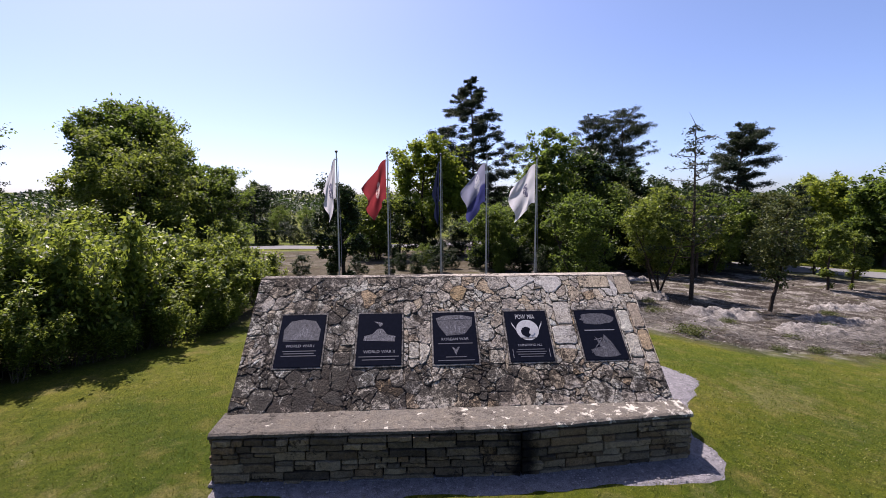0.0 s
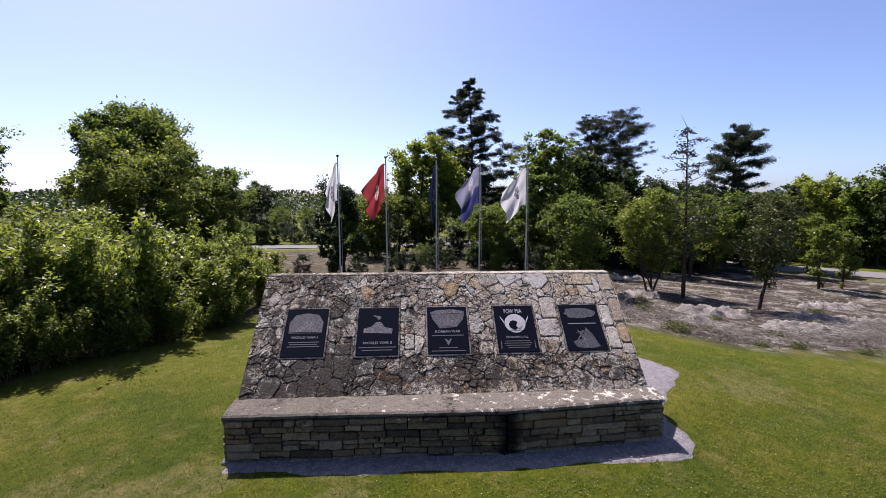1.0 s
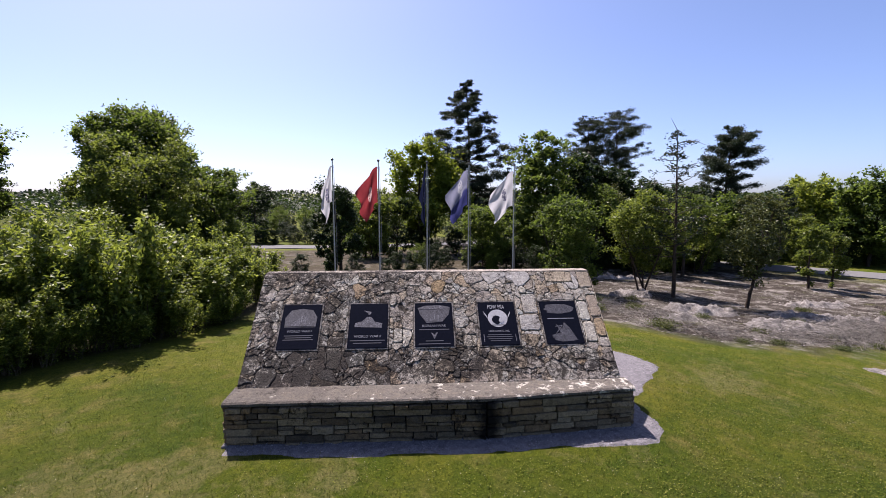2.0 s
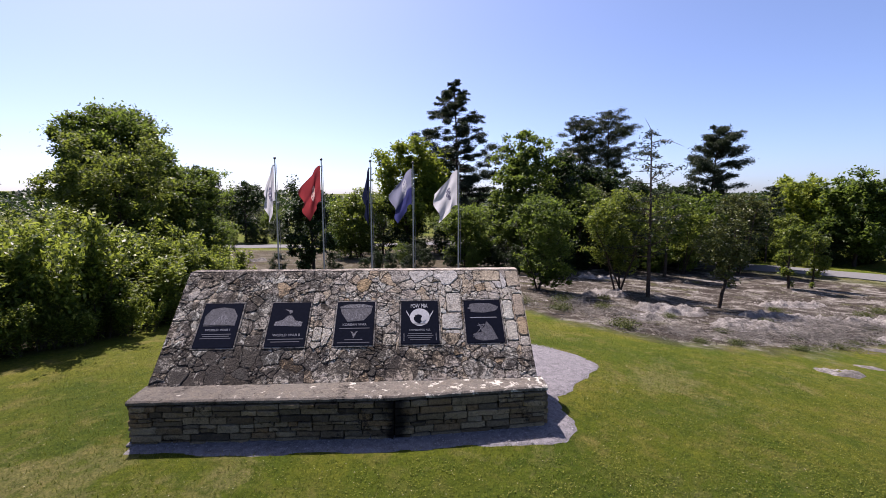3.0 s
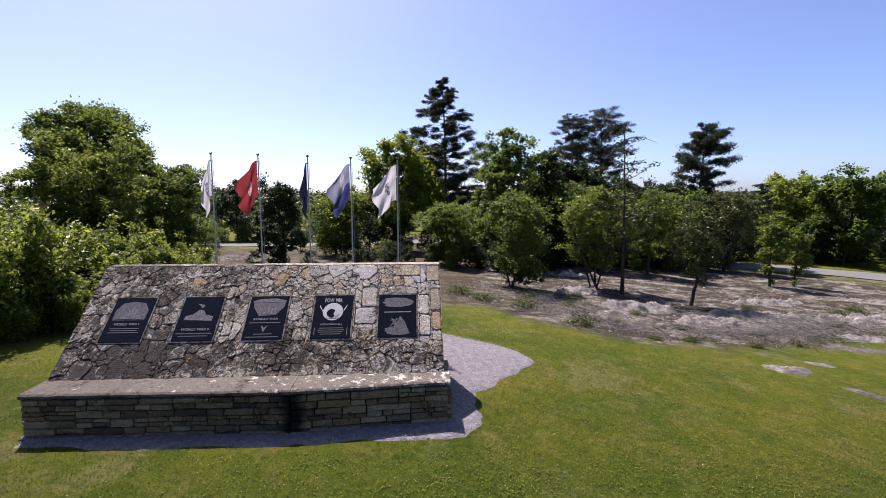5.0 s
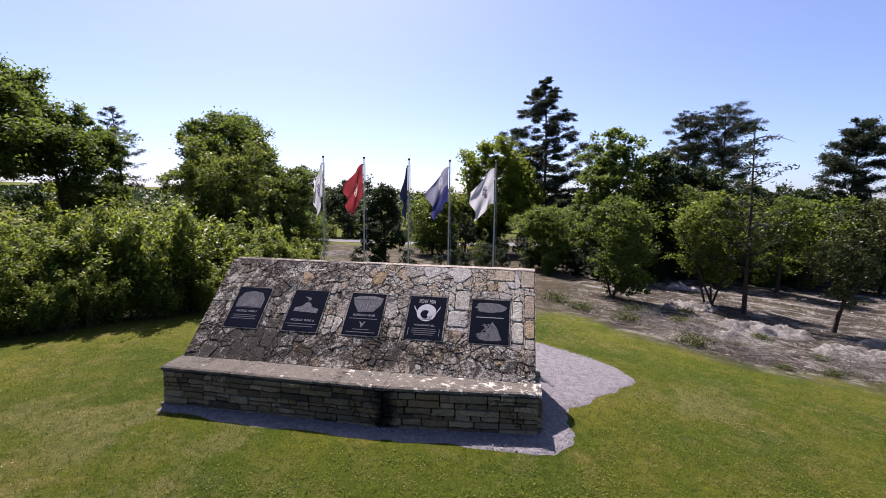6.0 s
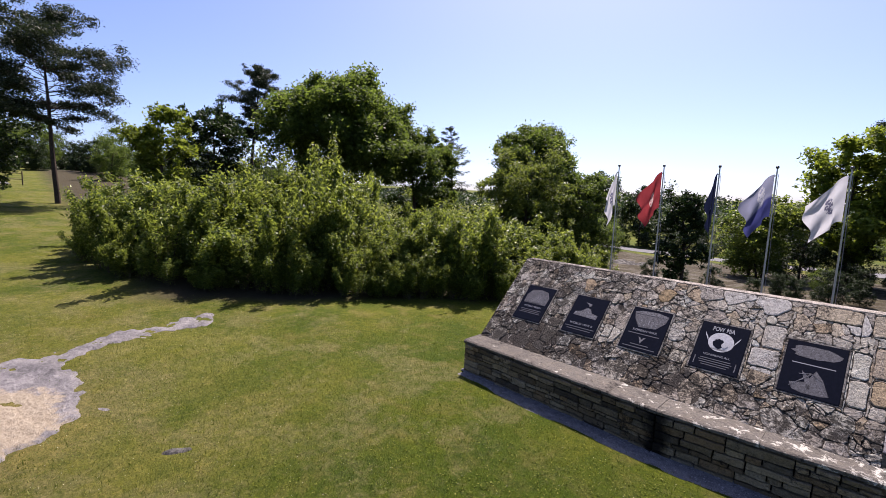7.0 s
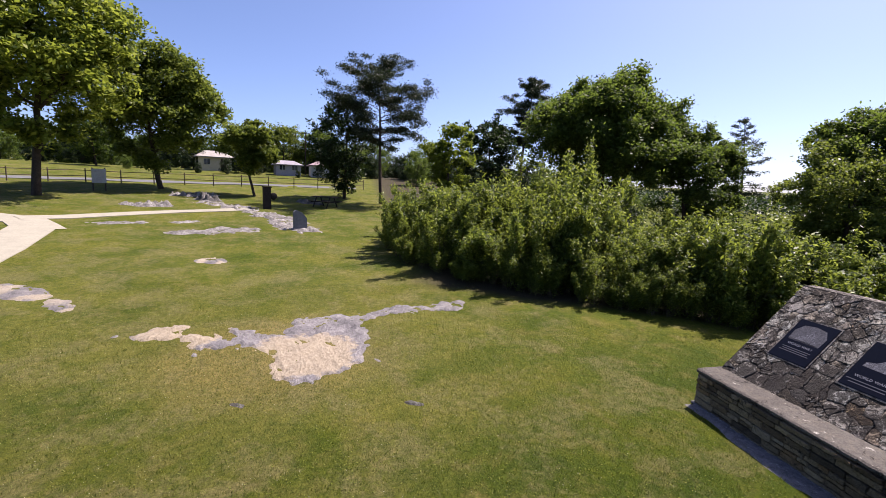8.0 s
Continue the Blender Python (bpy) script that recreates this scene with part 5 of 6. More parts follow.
place(broadleaf(25, 4.2, 4.6, 0.3, 0.16, 22000, G_LEAF, "bushy light green young tree", skirt=0.5, trunks=3), 4.5, 21.6)
place(broadleaf(26, 8.8, 5.2, 1.0, 0.26, 18200, G_DARK, "dark dense broad-leaved tree behind the monument", skirt=0.3), 12.2, 26.9)
place(broadleaf(27, 4.9, 3.3, 0.2, 0.15, 13000, G_LEAF, "bushy young tree with glossy leaves at the lawn's edge", skirt=0.7, trunks=3), 7.1, 12.8)
place(pine(28, 17.4, 7.8, 5.0, 80000, "tall pine with a dense dark rounded crown", crown="dome"), 28.6, 53.7)
place(pine(29, 16.6, 6.6, 5.0, 80000, "tall dark pine standing beside another pine", crown="dome"), 24.3, 53.3)
_snag = place(pine(30, 8.2, 3.4, 2.2, 1900, "thin half-dead tree with a sparse crooked top", name="sparse_tree", lean=-0.03), 12.4, 12.5)
_rng = np.random.default_rng(300)
_twigs = [bough(_rng, (-0.2, 0, 7.4), (1, 0.1, 0.55), 1.5, 0.03, 0.35, 5, -0.9), bough(_rng, (-0.2, 0, 7.9), (-0.6, 0.2, 0.8), 0.8, 0.02, 0.3, 4), bough(_rng, (-0.15, 0, 6.8), (-1, -0.2, 0.3), 1.1, 0.025, 0.4, 4)]
part("bare_limb", tubes_mesh("bare_limb", _twigs, M_DEAD, 5), M_DEAD, _snag, "bare crooked dead limb")
place(broadleaf(31, 5.4, 4.0, 1.2, 0.15, 15000, G_LIGHT, "young tree with several slim trunks in the cleared strip", trunks=4), 11.7, 14.2)
place(pine(32, 11.8, 4.4, 3.0, 62000, "pine with a rounded open crown", crown="dome"), 26.8, 29.4)
place(broadleaf(33, 4.6, 2.2, 1.2, 0.14, 4600, G_BRONZE, "young dull olive tree with a bare lower trunk", shape=0.6, gaps=1.2), 14.6, 10.5)
place(broadleaf(34, 6.4, 5.2, 0.8, 0.25, 15600, G_LEAF, "green broad-leaved tree in the wood's edge", skirt=0.5), 22.1, 25.4)
place(broadleaf(35, 8.2, 6.4, 0.8, 0.34, 19500, G_SHADE, "broad light green tree beside the road", skirt=0.5), 38.9, 32.3)
YOUNG = place(broadleaf(36, 4.3, 1.7, 0.5, 0.14, 5600, G_LIGHT, "slim young light green tree near the road", shape=0.55, gaps=1.2), 23.7, 17.0)
place(broadleaf(37, 8.2, 6.8, 1.0, 0.32, 19500, G_LEAF, "large green tree beside the road", skirt=0.4), 38.5, 27.0)
place(pine(38, 7.0, 3.8, 2.0, 9000, "young pine near the road", crown="cone"), 32.8, 29.8)
again(YOUNG, 32.3, 14.5, 120, 0.62)
again(YOUNG, 25.6, 17.4, 210, 0.9)
again(YOUNG, 29.0, 23.5, 40, 1.15)
SLIM = [place(broadleaf(39, 6.6, 2.6, 1.6, 0.15, 7000, G_LEAF, "slim young tree with a thin bare trunk at the wood's edge", gaps=1.2), 18.2, 21.0),
        place(broadleaf(139, 6.0, 3.4, 0.5, 0.16, 8000, G_BRONZE, "olive many-stemmed young tree at the wood's edge", trunks=4, skirt=0.4), 16.4, 23.4),
        place(broadleaf(239, 5.2, 3.0, 0.3, 0.16, 8000, G_LIGHT, "bushy light green sapling at the wood's edge", trunks=3, skirt=0.6, gaps=1.1), 20.6, 23.0)]
for i, (x, y, a, s) in enumerate(((13.2, 24.0, 70, 1.10), (10.2, 21.8, 150, 1.00), (14.4, 25.6, 300, 1.15), (25.5, 23.7, 20, 1.10), (8.8, 20.6, 110, 0.90), (18.4, 26.2, 190, 1.25), (22.2, 24.8, 30, 1.00), (11.8, 25.8, 80, 1.20), (15.6, 21.6, 10, 0.75))):
    again(SLIM[(i * 2 + i // 3) % 3], x, y, a, s)
for x, y, s in ((-19.7, 48.1, 1.0), (-22.4, 41.4, 1.12), (-20.1, 31.3, 0.95)):
    place(broadleaf(40 + int(y), 7.9 * s, 4.6 * s, 0.8, 0.27, 9000, G_DARK, "dark green tree in the far wood edge", skirt=0.5), x, y)

# the woods that close the view: a few trees, set out again and again
WOOD = [broadleaf(60, 9.5, 8.0, 0.15, 0.27, 14000, G_LEAF, "green tree of the surrounding wood", group="surrounding wood", skirt=0.6),
        broadleaf(61, 8.5, 7.0, 0.15, 0.28, 12000, G_DEEP, "dark green tree of the surrounding wood", group="surrounding wood", skirt=0.6),
        broadleaf(62, 8.0, 6.0, 0.15, 0.27, 12000, G_DARK, "dull green tree of the surrounding wood", group="surrounding wood", skirt=0.7)]
WOOD_AT = []
_rng = np.random.default_rng(9)


def belt(ax, ay, bx, by, count, deep, low=0.7, high=1.1):
    for i in range(count):
        u = (i + _rng.uniform(-0.3, 0.3)) / max(1, count - 1)
        nx, ny = -(by - ay), bx - ax
        r = math.hypot(nx, ny)
        off = _rng.uniform(-deep, deep)
        WOOD_AT.append((ax + (bx - ax) * u + nx / r * off, ay + (by - ay) * u + ny / r * off, _rng.uniform(low, high)))


belt(-5, 30, 12, 31, 7, 3.0, 0.45, 0.62)
belt(9, 21, 18, 24, 5, 1.5, 0.45, 0.62)
belt(10, 30, 34, 36, 14, 3.0, 0.75, 1.0)
belt(20, 30, 44, 30, 12, 3.0, 0.7, 0.95)
belt(44, 30, 52, 6, 10, 3.0, 0.7, 1.0)
belt(-3, 46, 46, 44, 14, 4.0, 0.7, 1.0)
belt(44, 44, 72, 18, 14, 5.0, 0.7, 1.0)
belt(-40, 78, 40, 80, 22, 6.0, 0.75, 1.1)
belt(40, 80, 95, 15, 20, 6.0, 0.8, 1.15)
belt(95, 15, 90, -40, 10, 6.0, 0.8, 1.1)
belt(-30, 34, -26, 58, 5, 4.0, 0.6, 0.8)
belt(-36, 66, 2, 68, 13, 2.0, 0.7, 1.0)
belt(-48, 12, -30, 36, 8, 4.0, 0.7, 1.0)
belt(-34, 8, -13, 27, 10, 2.5, 0.55, 0.78)
belt(-52, -2, -46, 14, 5, 3.0, 0.7, 0.95)
belt(-92, -24, -84, 20, 16, 4.0, 1.1, 1.5)
belt(-80, -70, -92, -24, 16, 5.0, 1.2, 1.6)
belt(-80, -52, -84, -4, 15, 2.5, 1.0, 1.4)
belt(-62, -34, -62, -30, 2, 1.0, 0.6, 0.8)
belt(-57, -36, -60, -9, 8, 1.5, 0.3, 0.45)
belt(-60, -22, -61, -24, 2, 0.5, 0.5, 0.7)
belt(-66, -12, -60, 8, 7, 3.0, 0.9, 1.2)
belt(-40, -82, -72, -60, 10, 5.0, 0.9, 1.2)
belt(5, 21, 24, 27, 10, 1.5, 0.28, 0.45)
belt(24, 29, 42, 35, 8, 2.0, 0.30, 0.48)
belt(-2, 24, 8, 27, 8, 1.5, 0.28, 0.42)
belt(-1.5, 19, 11, 21, 11, 1.2, 0.26, 0.38)
belt(-6.5, 16.5, -2.2, 17.5, 4, 0.6, 0.2, 0.3)
belt(-34, 50, -6, 49, 9, 2.0, 0.35, 0.6)
belt(34, 30, 50, 20, 10, 2.0, 0.3, 0.5)
belt(-24, 45.5, -4, 46.5, 12, 1.0, 0.36, 0.6)
for i, (x, y, s) in enumerate(WOOD_AT):
    turn = float(_rng.uniform(0, 360))
    if i < 3:
        place(WOOD[i], x, y, turn, s)
    else:
        again(WOOD[1 + int(_rng.integers(2)) if -12 < x < 34 and _rng.random() < 0.5 else int(_rng.integers(3))], x, y, turn, s)

# ---------------------------------------------------------------- far woods on the skyline


def far_woods():
    rng = np.random.default_rng(31)
    n = 95000
    a = rng.uniform(0, 2 * math.pi, n)
    r = rng.uniform(125, 190, n)
    x, y = r * np.cos(a), r * np.sin(a)
    top = 5.5 + 1.6 * np.sin(a * 9 + 1) + 1.2 * np.sin(a * 23 + 2) + 0.8 * np.sin(a * 57) + 0.6 * np.sin(a * 131 + r * 0.3)
    z = land(x, y) + top * rng.random(n) ** 0.7
    tagged(new("far_woods", leaves_mesh("far_woods", np.stack([x, y, z], 1), 0.95, 0.75, rng, G_DARK)), "distant dark green woods along the skyline", "woods", kind="stuff")
    n = 60000
    a, r = rng.uniform(0, 2 * math.pi, n), rng.uniform(195, 300, n)
    x, y = r * np.cos(a), r * np.sin(a)
    z = land(x, y) + (2.5 + 2 * np.sin(a * 31 + r * 0.05) + 2 * np.sin(a * 7)) * rng.random(n) ** 0.6
    tagged(new("wooded_hills", leaves_mesh("wooded_hills", np.stack([x, y, z], 1), 1.9, 1.4, rng, G_DEEP)), "far wooded hills behind the trees", "woods", kind="stuff")


far_woods()

# ---------------------------------------------------------------- grass, flowers and litter


def blades_mesh(name, x, y, height, width, rng, material, lean=0.5):
    """Single bent blades, one triangle each."""
    n = len(x)
    z = land(x, y) - 0.004
    a = rng.uniform(0, 6.28, n)
    h = height * rng.uniform(0.4, 1.2, n)
    w = width * rng.uniform(0.6, 1.3, n)
    bx, by = np.cos(a) * w / 2, np.sin(a) * w / 2
    tx, ty = rng.normal(size=n) * lean * h, rng.normal(size=n) * lean * h
    v = np.stack([np.stack([x - bx, y - by, z], 1), np.stack([x + bx, y + by, z], 1), np.stack([x + tx, y + ty, z + h], 1)], 1).reshape(-1, 3)
    return mesh_of(name, v, np.arange(3 * n).reshape(n, 3), material)


BENCH_SIDE = [(-3.0, -2.6), (0.65, -2.75), (3.3, -2.8), (3.7, -1.3), (5.0, 1.1), (4.5, 2.6), (0, 3.0), (-3.1, 2.6)]
SANDY = [(-6.72, -12.62), (-7.21, -12.15), (-6.86, -11.39), (-6.48, -10.66), (-6.88, -10.59), (-6.75, -9.78), (-7.51, -9.14), (-8.02, -8.92), (-8.24, -7.78), (-8.70, -6.84), (-9.16, -4.96), (-8.61, -4.91), (-8.27, -6.87), (-7.31, -7.78), (-6.30, -7.66), (-5.20, -7.51), (-4.73, -8.10), (-4.39, -8.78), (-4.71, -9.51), (-5.06, -9.69), (-5.51, -9.61), (-5.87, -10.17), (-5.83, -10.79), (-6.38, -11.73), (-6.51, -12.31)]


def lawn_blades():
    rng = np.random.default_rng(41)
    n = 420000
    x, y = rng.uniform(-11, 12, n), rng.uniform(-15, 6, n)
    keep = ~(inside(PAD, x, y) & (edge_distance(PAD, x, y) > 0.26 * rng.random(n) ** 2)) & ~(inside(SANDY, x, y) & (edge_distance(SANDY, x, y) > 0.6 * rng.random(n) ** 2))
    keep &= (y < np.maximum(np.maximum(9.6 - 0.72 * x, 3.4), 0.42 * x - 1.85) - 0.6) & ((y < -4) | (-x < 6.4 - 0.45 * y)) & ((y > -7.2) | (x < 1.5))
    near = np.minimum(np.hypot(x - 1, y + 3.5), np.hypot(x + 3, y + 8))
    keep &= rng.random(n) < np.clip(1.35 - near / 10, 0.15, 1)
    x, y = x[keep], y[keep]
    patchy = 0.5 + 0.5 * wave(x, y, 1.1, 3) * wave(x, y, 2.7, 1)
    keep = rng.random(len(x)) < 0.45 + 0.55 * patchy
    x, y = x[keep], y[keep]
    tagged(new("grass_blades", blades_mesh("grass_blades", x, y, 0.042, 0.009, rng, G_GRASS)), "short mown grass blades of the lawn", "grass", kind="stuff")
    # clover and broad weeds in clumps among the blades
    n = 330000
    wx, wy = rng.uniform(-7, 11, n), rng.uniform(-11, 3.0, n)
    ok = ~inside(BENCH_SIDE, wx, wy) & ~inside(SANDY, wx, wy) & (rng.random(n) < np.clip(0.6 + 0.4 * wave(wx, wy, 1.9, 4) + 0.4 * wave(wx, wy, 5.3, 2), 0.15, 1)) & (rng.random(n) < np.clip((wx + 3) / 8, 0.06, 0.85)) & (rng.random(n) < np.clip(0.9 - (wy + 3.5) / 7.5, 0, 1))
    wx, wy = wx[ok], wy[ok]
    wz = land(wx, wy) + rng.uniform(0.006, 0.028, len(wx))
    tagged(new("clover_leaves", leaves_mesh("clover_leaves", np.stack([wx, wy, wz], 1), 0.017, 0.026, rng, G_CLOVER, 0.0, 1.0)), "low clover and broad weeds in the mown grass", "clover", kind="stuff")
    m = Nodes("clover_white").done((0.62, 0.60, 0.42), 0.8, 0.2)
    k = rng.integers(0, len(x), 2600)
    cx, cy = x[k] + rng.normal(size=2600) * 0.1, y[k] + rng.normal(size=2600) * 0.1
    ok = ~inside(BENCH_SIDE, cx, cy)
    tagged(new("clover_flowers", pebbles_mesh("clover_flowers", cx[ok], cy[ok], rng.uniform(0.003, 0.006, ok.sum()), m, rng, 0.036)), "tiny white clover flowers scattered in the grass", "flowers", kind="stuff")


lawn_blades()

CLEARED = [(3.5, 7.8), (5.8, 7.6), (6.9, 4.9), (8.8, 3.5), (12.5, 3.6), (17.5, 5.7), (26, 9.2), (32, 12), (26, 18), (16, 21), (8, 18), (4, 12)]


def cleared_strip():
    rng = np.random.default_rng(43)
    x, y = scatter_in(CLEARED, 22000, rng)
    w = wave(x, y, 0.9, 2) * 0.5 + 0.5
    keep = rng.random(len(x)) < (0.25 + 0.75 * w) * np.clip(1.3 - np.hypot(x - 9, y - 5) / 20, 0.15, 1)
    x, y = x[keep], y[keep]
    tagged(new("dead_grass", blades_mesh("dead_grass", x, y, 0.13, 0.020, rng, G_STRAW, 0.9)), "pale dead grass and weeds over the cleared strip", "dead grass", kind="stuff")
    # twigs and cut brush lying about, thickest along the lawn's edge
    n = 1000
    t = rng.random(n)
    edge_x = np.interp(t, [0, 0.2, 0.4, 0.6, 1], [6.3, 8.6, 11.5, 15.0, 21.0])
    edge_y = np.interp(t, [0, 0.2, 0.4, 0.6, 1], [7.6, 4.4, 4.0, 5.2, 7.4])
    px, py = edge_x + rng.normal(size=n) * 1.1, edge_y + np.abs(rng.normal(size=n)) * 1.2
    heap = 0.42 * np.exp(-((t - 0.62) / 0.2) ** 2)
    ln, a, tilt = rng.uniform(0.15, 0.65, n), rng.uniform(0, 6.28, n), rng.uniform(-0.12, 0.4, n)
    dx, dy, dz = np.cos(a) * ln / 2, np.sin(a) * ln / 2, tilt * ln / 2
    z = land(px, py) + 0.04 + rng.random(n) * heap
    r = rng.uniform(0.004, 0.014, n)
    v = np.stack([np.stack([px - dx, py - dy, z], 1), np.stack([px - dx - dy * r / ln * 2, py - dy + dx * r / ln * 2, z + r], 1), np.stack([px - dx, py - dy, z + 2 * r], 1),
                  np.stack([px + dx, py + dy, z + 2 * np.abs(dz)], 1)], 1).reshape(-1, 3)
    f = (np.array([(0, 1, 3), (1, 2, 3), (2, 0, 3)])[None] + (np.arange(n) * 4)[:, None, None]).reshape(-1, 3)
    tagged(new("brush_litter", mesh_of("brush_litter", v, f, M_DEAD)), "grey cut brush and dead twigs lying on the cleared strip", "brush", kind="stuff")
    x, y = scatter_in(CLEARED, 3200, rng)
    tagged(new("rubble", pebbles_mesh("rubble", x, y, rng.uniform(0.02, 0.13, len(x)) * rng.random(len(x)) ** 1.5 + 0.02, M_PALEROCK, rng, -0.015, 0.5)), "loose pale stones strewn over the cleared strip", "stones", kind="stuff")


cleared_strip()


def weed_clump(seed, label):
    rng = np.random.default_rng(seed)
    ob = thing("weed_clump", label, "weeds", "weeds at the lawn's edge")
    n = 900
    pos = rng.normal(size=(n, 3)) * np.array([0.35, 0.35, 0.12]) + np.array([0, 0, 0.16])
    pos[:, 2] = np.abs(pos[:, 2])
    part("foliage", leaves_mesh("foliage", pos, 0.11, 0.05, rng, G_BRONZE), G_BRONZE, ob)
    return ob


def brush_heap(seed, label):
    """A tangle of bent dead boughs thrown on a heap."""
    rng = np.random.default_rng(seed)
    ob = thing("brush_heap", label, "brush heap", "brush heaps on the cleared strip")
    twigs = []
    for _ in range(240):
        x, y = np.clip(rng.normal(size=2), -1.5, 1.5) * np.array([0.7, 0.4])
        top = 0.36 * math.exp(-(x / 0.9) ** 2 - (y / 0.5) ** 2)
        a = rng.uniform(0, 6.28)
        twigs.append(bough(rng, (x, y, rng.random() * top), (math.cos(a), math.sin(a), rng.uniform(-0.1, 0.45)), rng.uniform(0.2, 0.8), rng.uniform(0.003, 0.009), 0.8, 4, -0.5))
    part("tangle", tubes_mesh("tangle", twigs, M_DEAD, 4), M_DEAD, ob)
    return ob


_heap = brush_heap(5, "tangled heap of grey dead boughs on the cleared strip")
for i, (x, y, s) in enumerate([(13.0, 4.7, 1.0), (14.4, 5.1, 1.2), (15.9, 5.9, 1.3), (11.0, 4.4, 0.8), (9.2, 4.9, 0.8), (8.4, 7.2, 1.1), (17.4, 6.7, 1.4), (7.2, 8.4, 0.9), (15.0, 6.3, 1.2), (16.6, 7.4, 1.2), (12.0, 5.4, 0.9)]):
    place(_heap, x, y, 25 * i, s) if i == 0 else again(_heap, x, y, 61 * i, s, s * (0.8 + 0.1 * (i % 4)))

_weed = weed_clump(1, "low green weeds growing among dead brush")
for i, (x, y, s) in enumerate([(7.6, 5.2, 1.1), (6.4, 7.7, 1.6), (10.4, 3.9, 0.9), (12.2, 3.7, 0.8), (9.3, 3.9, 0.8), (8.4, 8.6, 1.3), (5.0, 8.6, 1.7), (14.0, 4.3, 0.9), (7.2, 9.6, 1.8), (9.6, 11.2, 1.2), (4.2, 9.8, 2.0), (11.2, 5.6, 0.9), (13.4, 5.2, 0.8), (15.2, 4.9, 0.9), (16.4, 5.4, 0.8), (18.4, 7.2, 1.1), (14.6, 7.8, 1.0), (10.6, 7.6, 1.0), (20.8, 9.8, 1.3), (22.5, 10.6, 1.5), (17.2, 10.4, 1.2)]):
    place(_weed, x, y, 30 * i, s * 0.6) if i == 0 else again(_weed, x, y, 47 * i, s * 0.6)

# ---------------------------------------------------------------- rock outcrops


def outcrop(poly, rise, lumps, material, label, seed, step=0.085, soft=0.25, ragged=0.12):
    tagged(new("rock_outcrop", patch_mesh("rock_outcrop", poly, material, rise, step, soft, ragged, lumps, seed, False, 0.55)), label, "rock")


def oval(x, y, a, b, turn, n=12):
    c, s = math.cos(radians(turn)), math.sin(radians(turn))
    return [(x + a * math.cos(k * 6.2832 / n) * c - b * math.sin(k * 6.2832 / n) * s, y + a * math.cos(k * 6.2832 / n) * s + b * math.sin(k * 6.2832 / n) * c) for k in range(n)]


outcrop(SANDY, 0.03, 0.03, M_SANDBED, "flat grey rock sheet with bare sand breaking through the lawn", 1, 0.04, 0.14, 0.24)
outcrop(oval(-13.80, -13.11, 0.65, 0.40, 60), 0.03, 0.04, M_SANDROCK, "small sandy rock patch in the lawn", 2, 0.08, 0.2)
outcrop(oval(-9.73, -16.53, 1.04, 0.47, 60), 0.02, 0.03, M_SANDROCK, "small sandy bare patch in the lawn", 3, 0.08, 0.2)
outcrop(oval(-8.74, -15.14, 0.62, 0.36, 40), 0.02, 0.03, M_SANDROCK, "small pale bare patch in the lawn", 4, 0.08, 0.2)
outcrop(oval(-3.38, -6.96, 0.17, 0.07, 70), 0.03, 0.02, M_ROCK, "small pale stone showing in the lawn", 5, 0.03, 0.05, 0.02)
outcrop(oval(-3.57, -9.69, 0.18, 0.09, 60), 0.012, 0.02, M_ROCK, "small flat stone showing in the lawn", 6, 0.04, 0.05, 0.02)
outcrop([(-31.0, -19.6), (-28.5, -15.4), (-26.2, -14.1), (-24.3, -11.4), (-20.3, -9.7), (-19.7, -10.9), (-21.3, -12.3), (-24.0, -13.2), (-26.1, -15.3), (-28.2, -17.4)], 0.05, 0.13, M_PALEROCK, "long grey rock ledge running through the lawn", 7, 0.11, 0.3, 0.42)
outcrop(oval(-19.48, -14.59, 2.12, 0.62, 118), 0.04, 0.06, M_PALEROCK, "pale flat rock ledge in the lawn", 8, 0.08, 0.25, 0.28)
outcrop(oval(-21.56, -16.80, 0.87, 0.36, 118), 0.03, 0.05, M_PALEROCK, "small pale rock showing in the lawn", 9, 0.07, 0.2, 0.2)
outcrop(oval(-26.85, -20.64, 1.42, 0.66, 100), 0.12, 0.2, M_PALEROCK, "rough grey rock outcrop beside the path", 10)
outcrop(oval(-33.23, -20.12, 1.61, 0.81, 115), 0.14, 0.22, M_PALEROCK, "rough grey rock outcrop behind the path", 11)
outcrop(oval(-20.46, -19.22, 1.17, 0.36, 110), 0.03, 0.05, M_PALEROCK, "thin pale rock strip beside the path", 12, 0.07, 0.2, 0.2)
outcrop(oval(-30.70, -18.54, 1.09, 0.55, 70), 0.3, 0.35, M_ROCK, "dark grey boulders in tree shade", 13)
outcrop(oval(-31.76, -11.60, 1.31, 0.44, 60), 0.2, 0.25, M_ROCK, "grey rocks in the upper lawn", 14)
outcrop(oval(11.5, 1.75, 0.55, 0.28, -10), 0.04, 0.05, M_PALEROCK, "flat pale rock slab showing in the lawn", 15, 0.05, 0.1, 0.14)
outcrop(oval(12.8, 2.25, 0.35, 0.15, -40), 0.03, 0.02, M_PALEROCK, "small pale rock in the lawn", 16, 0.06, 0.1, 0.04)
outcrop(oval(12.0, 0.4, 0.5, 0.18, -60), 0.03, 0.03, M_ROCK, "small grey rock strip in the lawn", 17, 0.07, 0.12, 0.06)
outcrop(oval(16.0, 4.2, 1.1, 0.35, -10), 0.04, 0.04, M_ROCK, "grey bare rock strip at the lawn's edge", 18)
outcrop(oval(13.8, 6.7, 2.4, 0.9, 5), 0.14, 0.15, M_PALEROCK, "pale rock ledge in the cleared strip", 19)
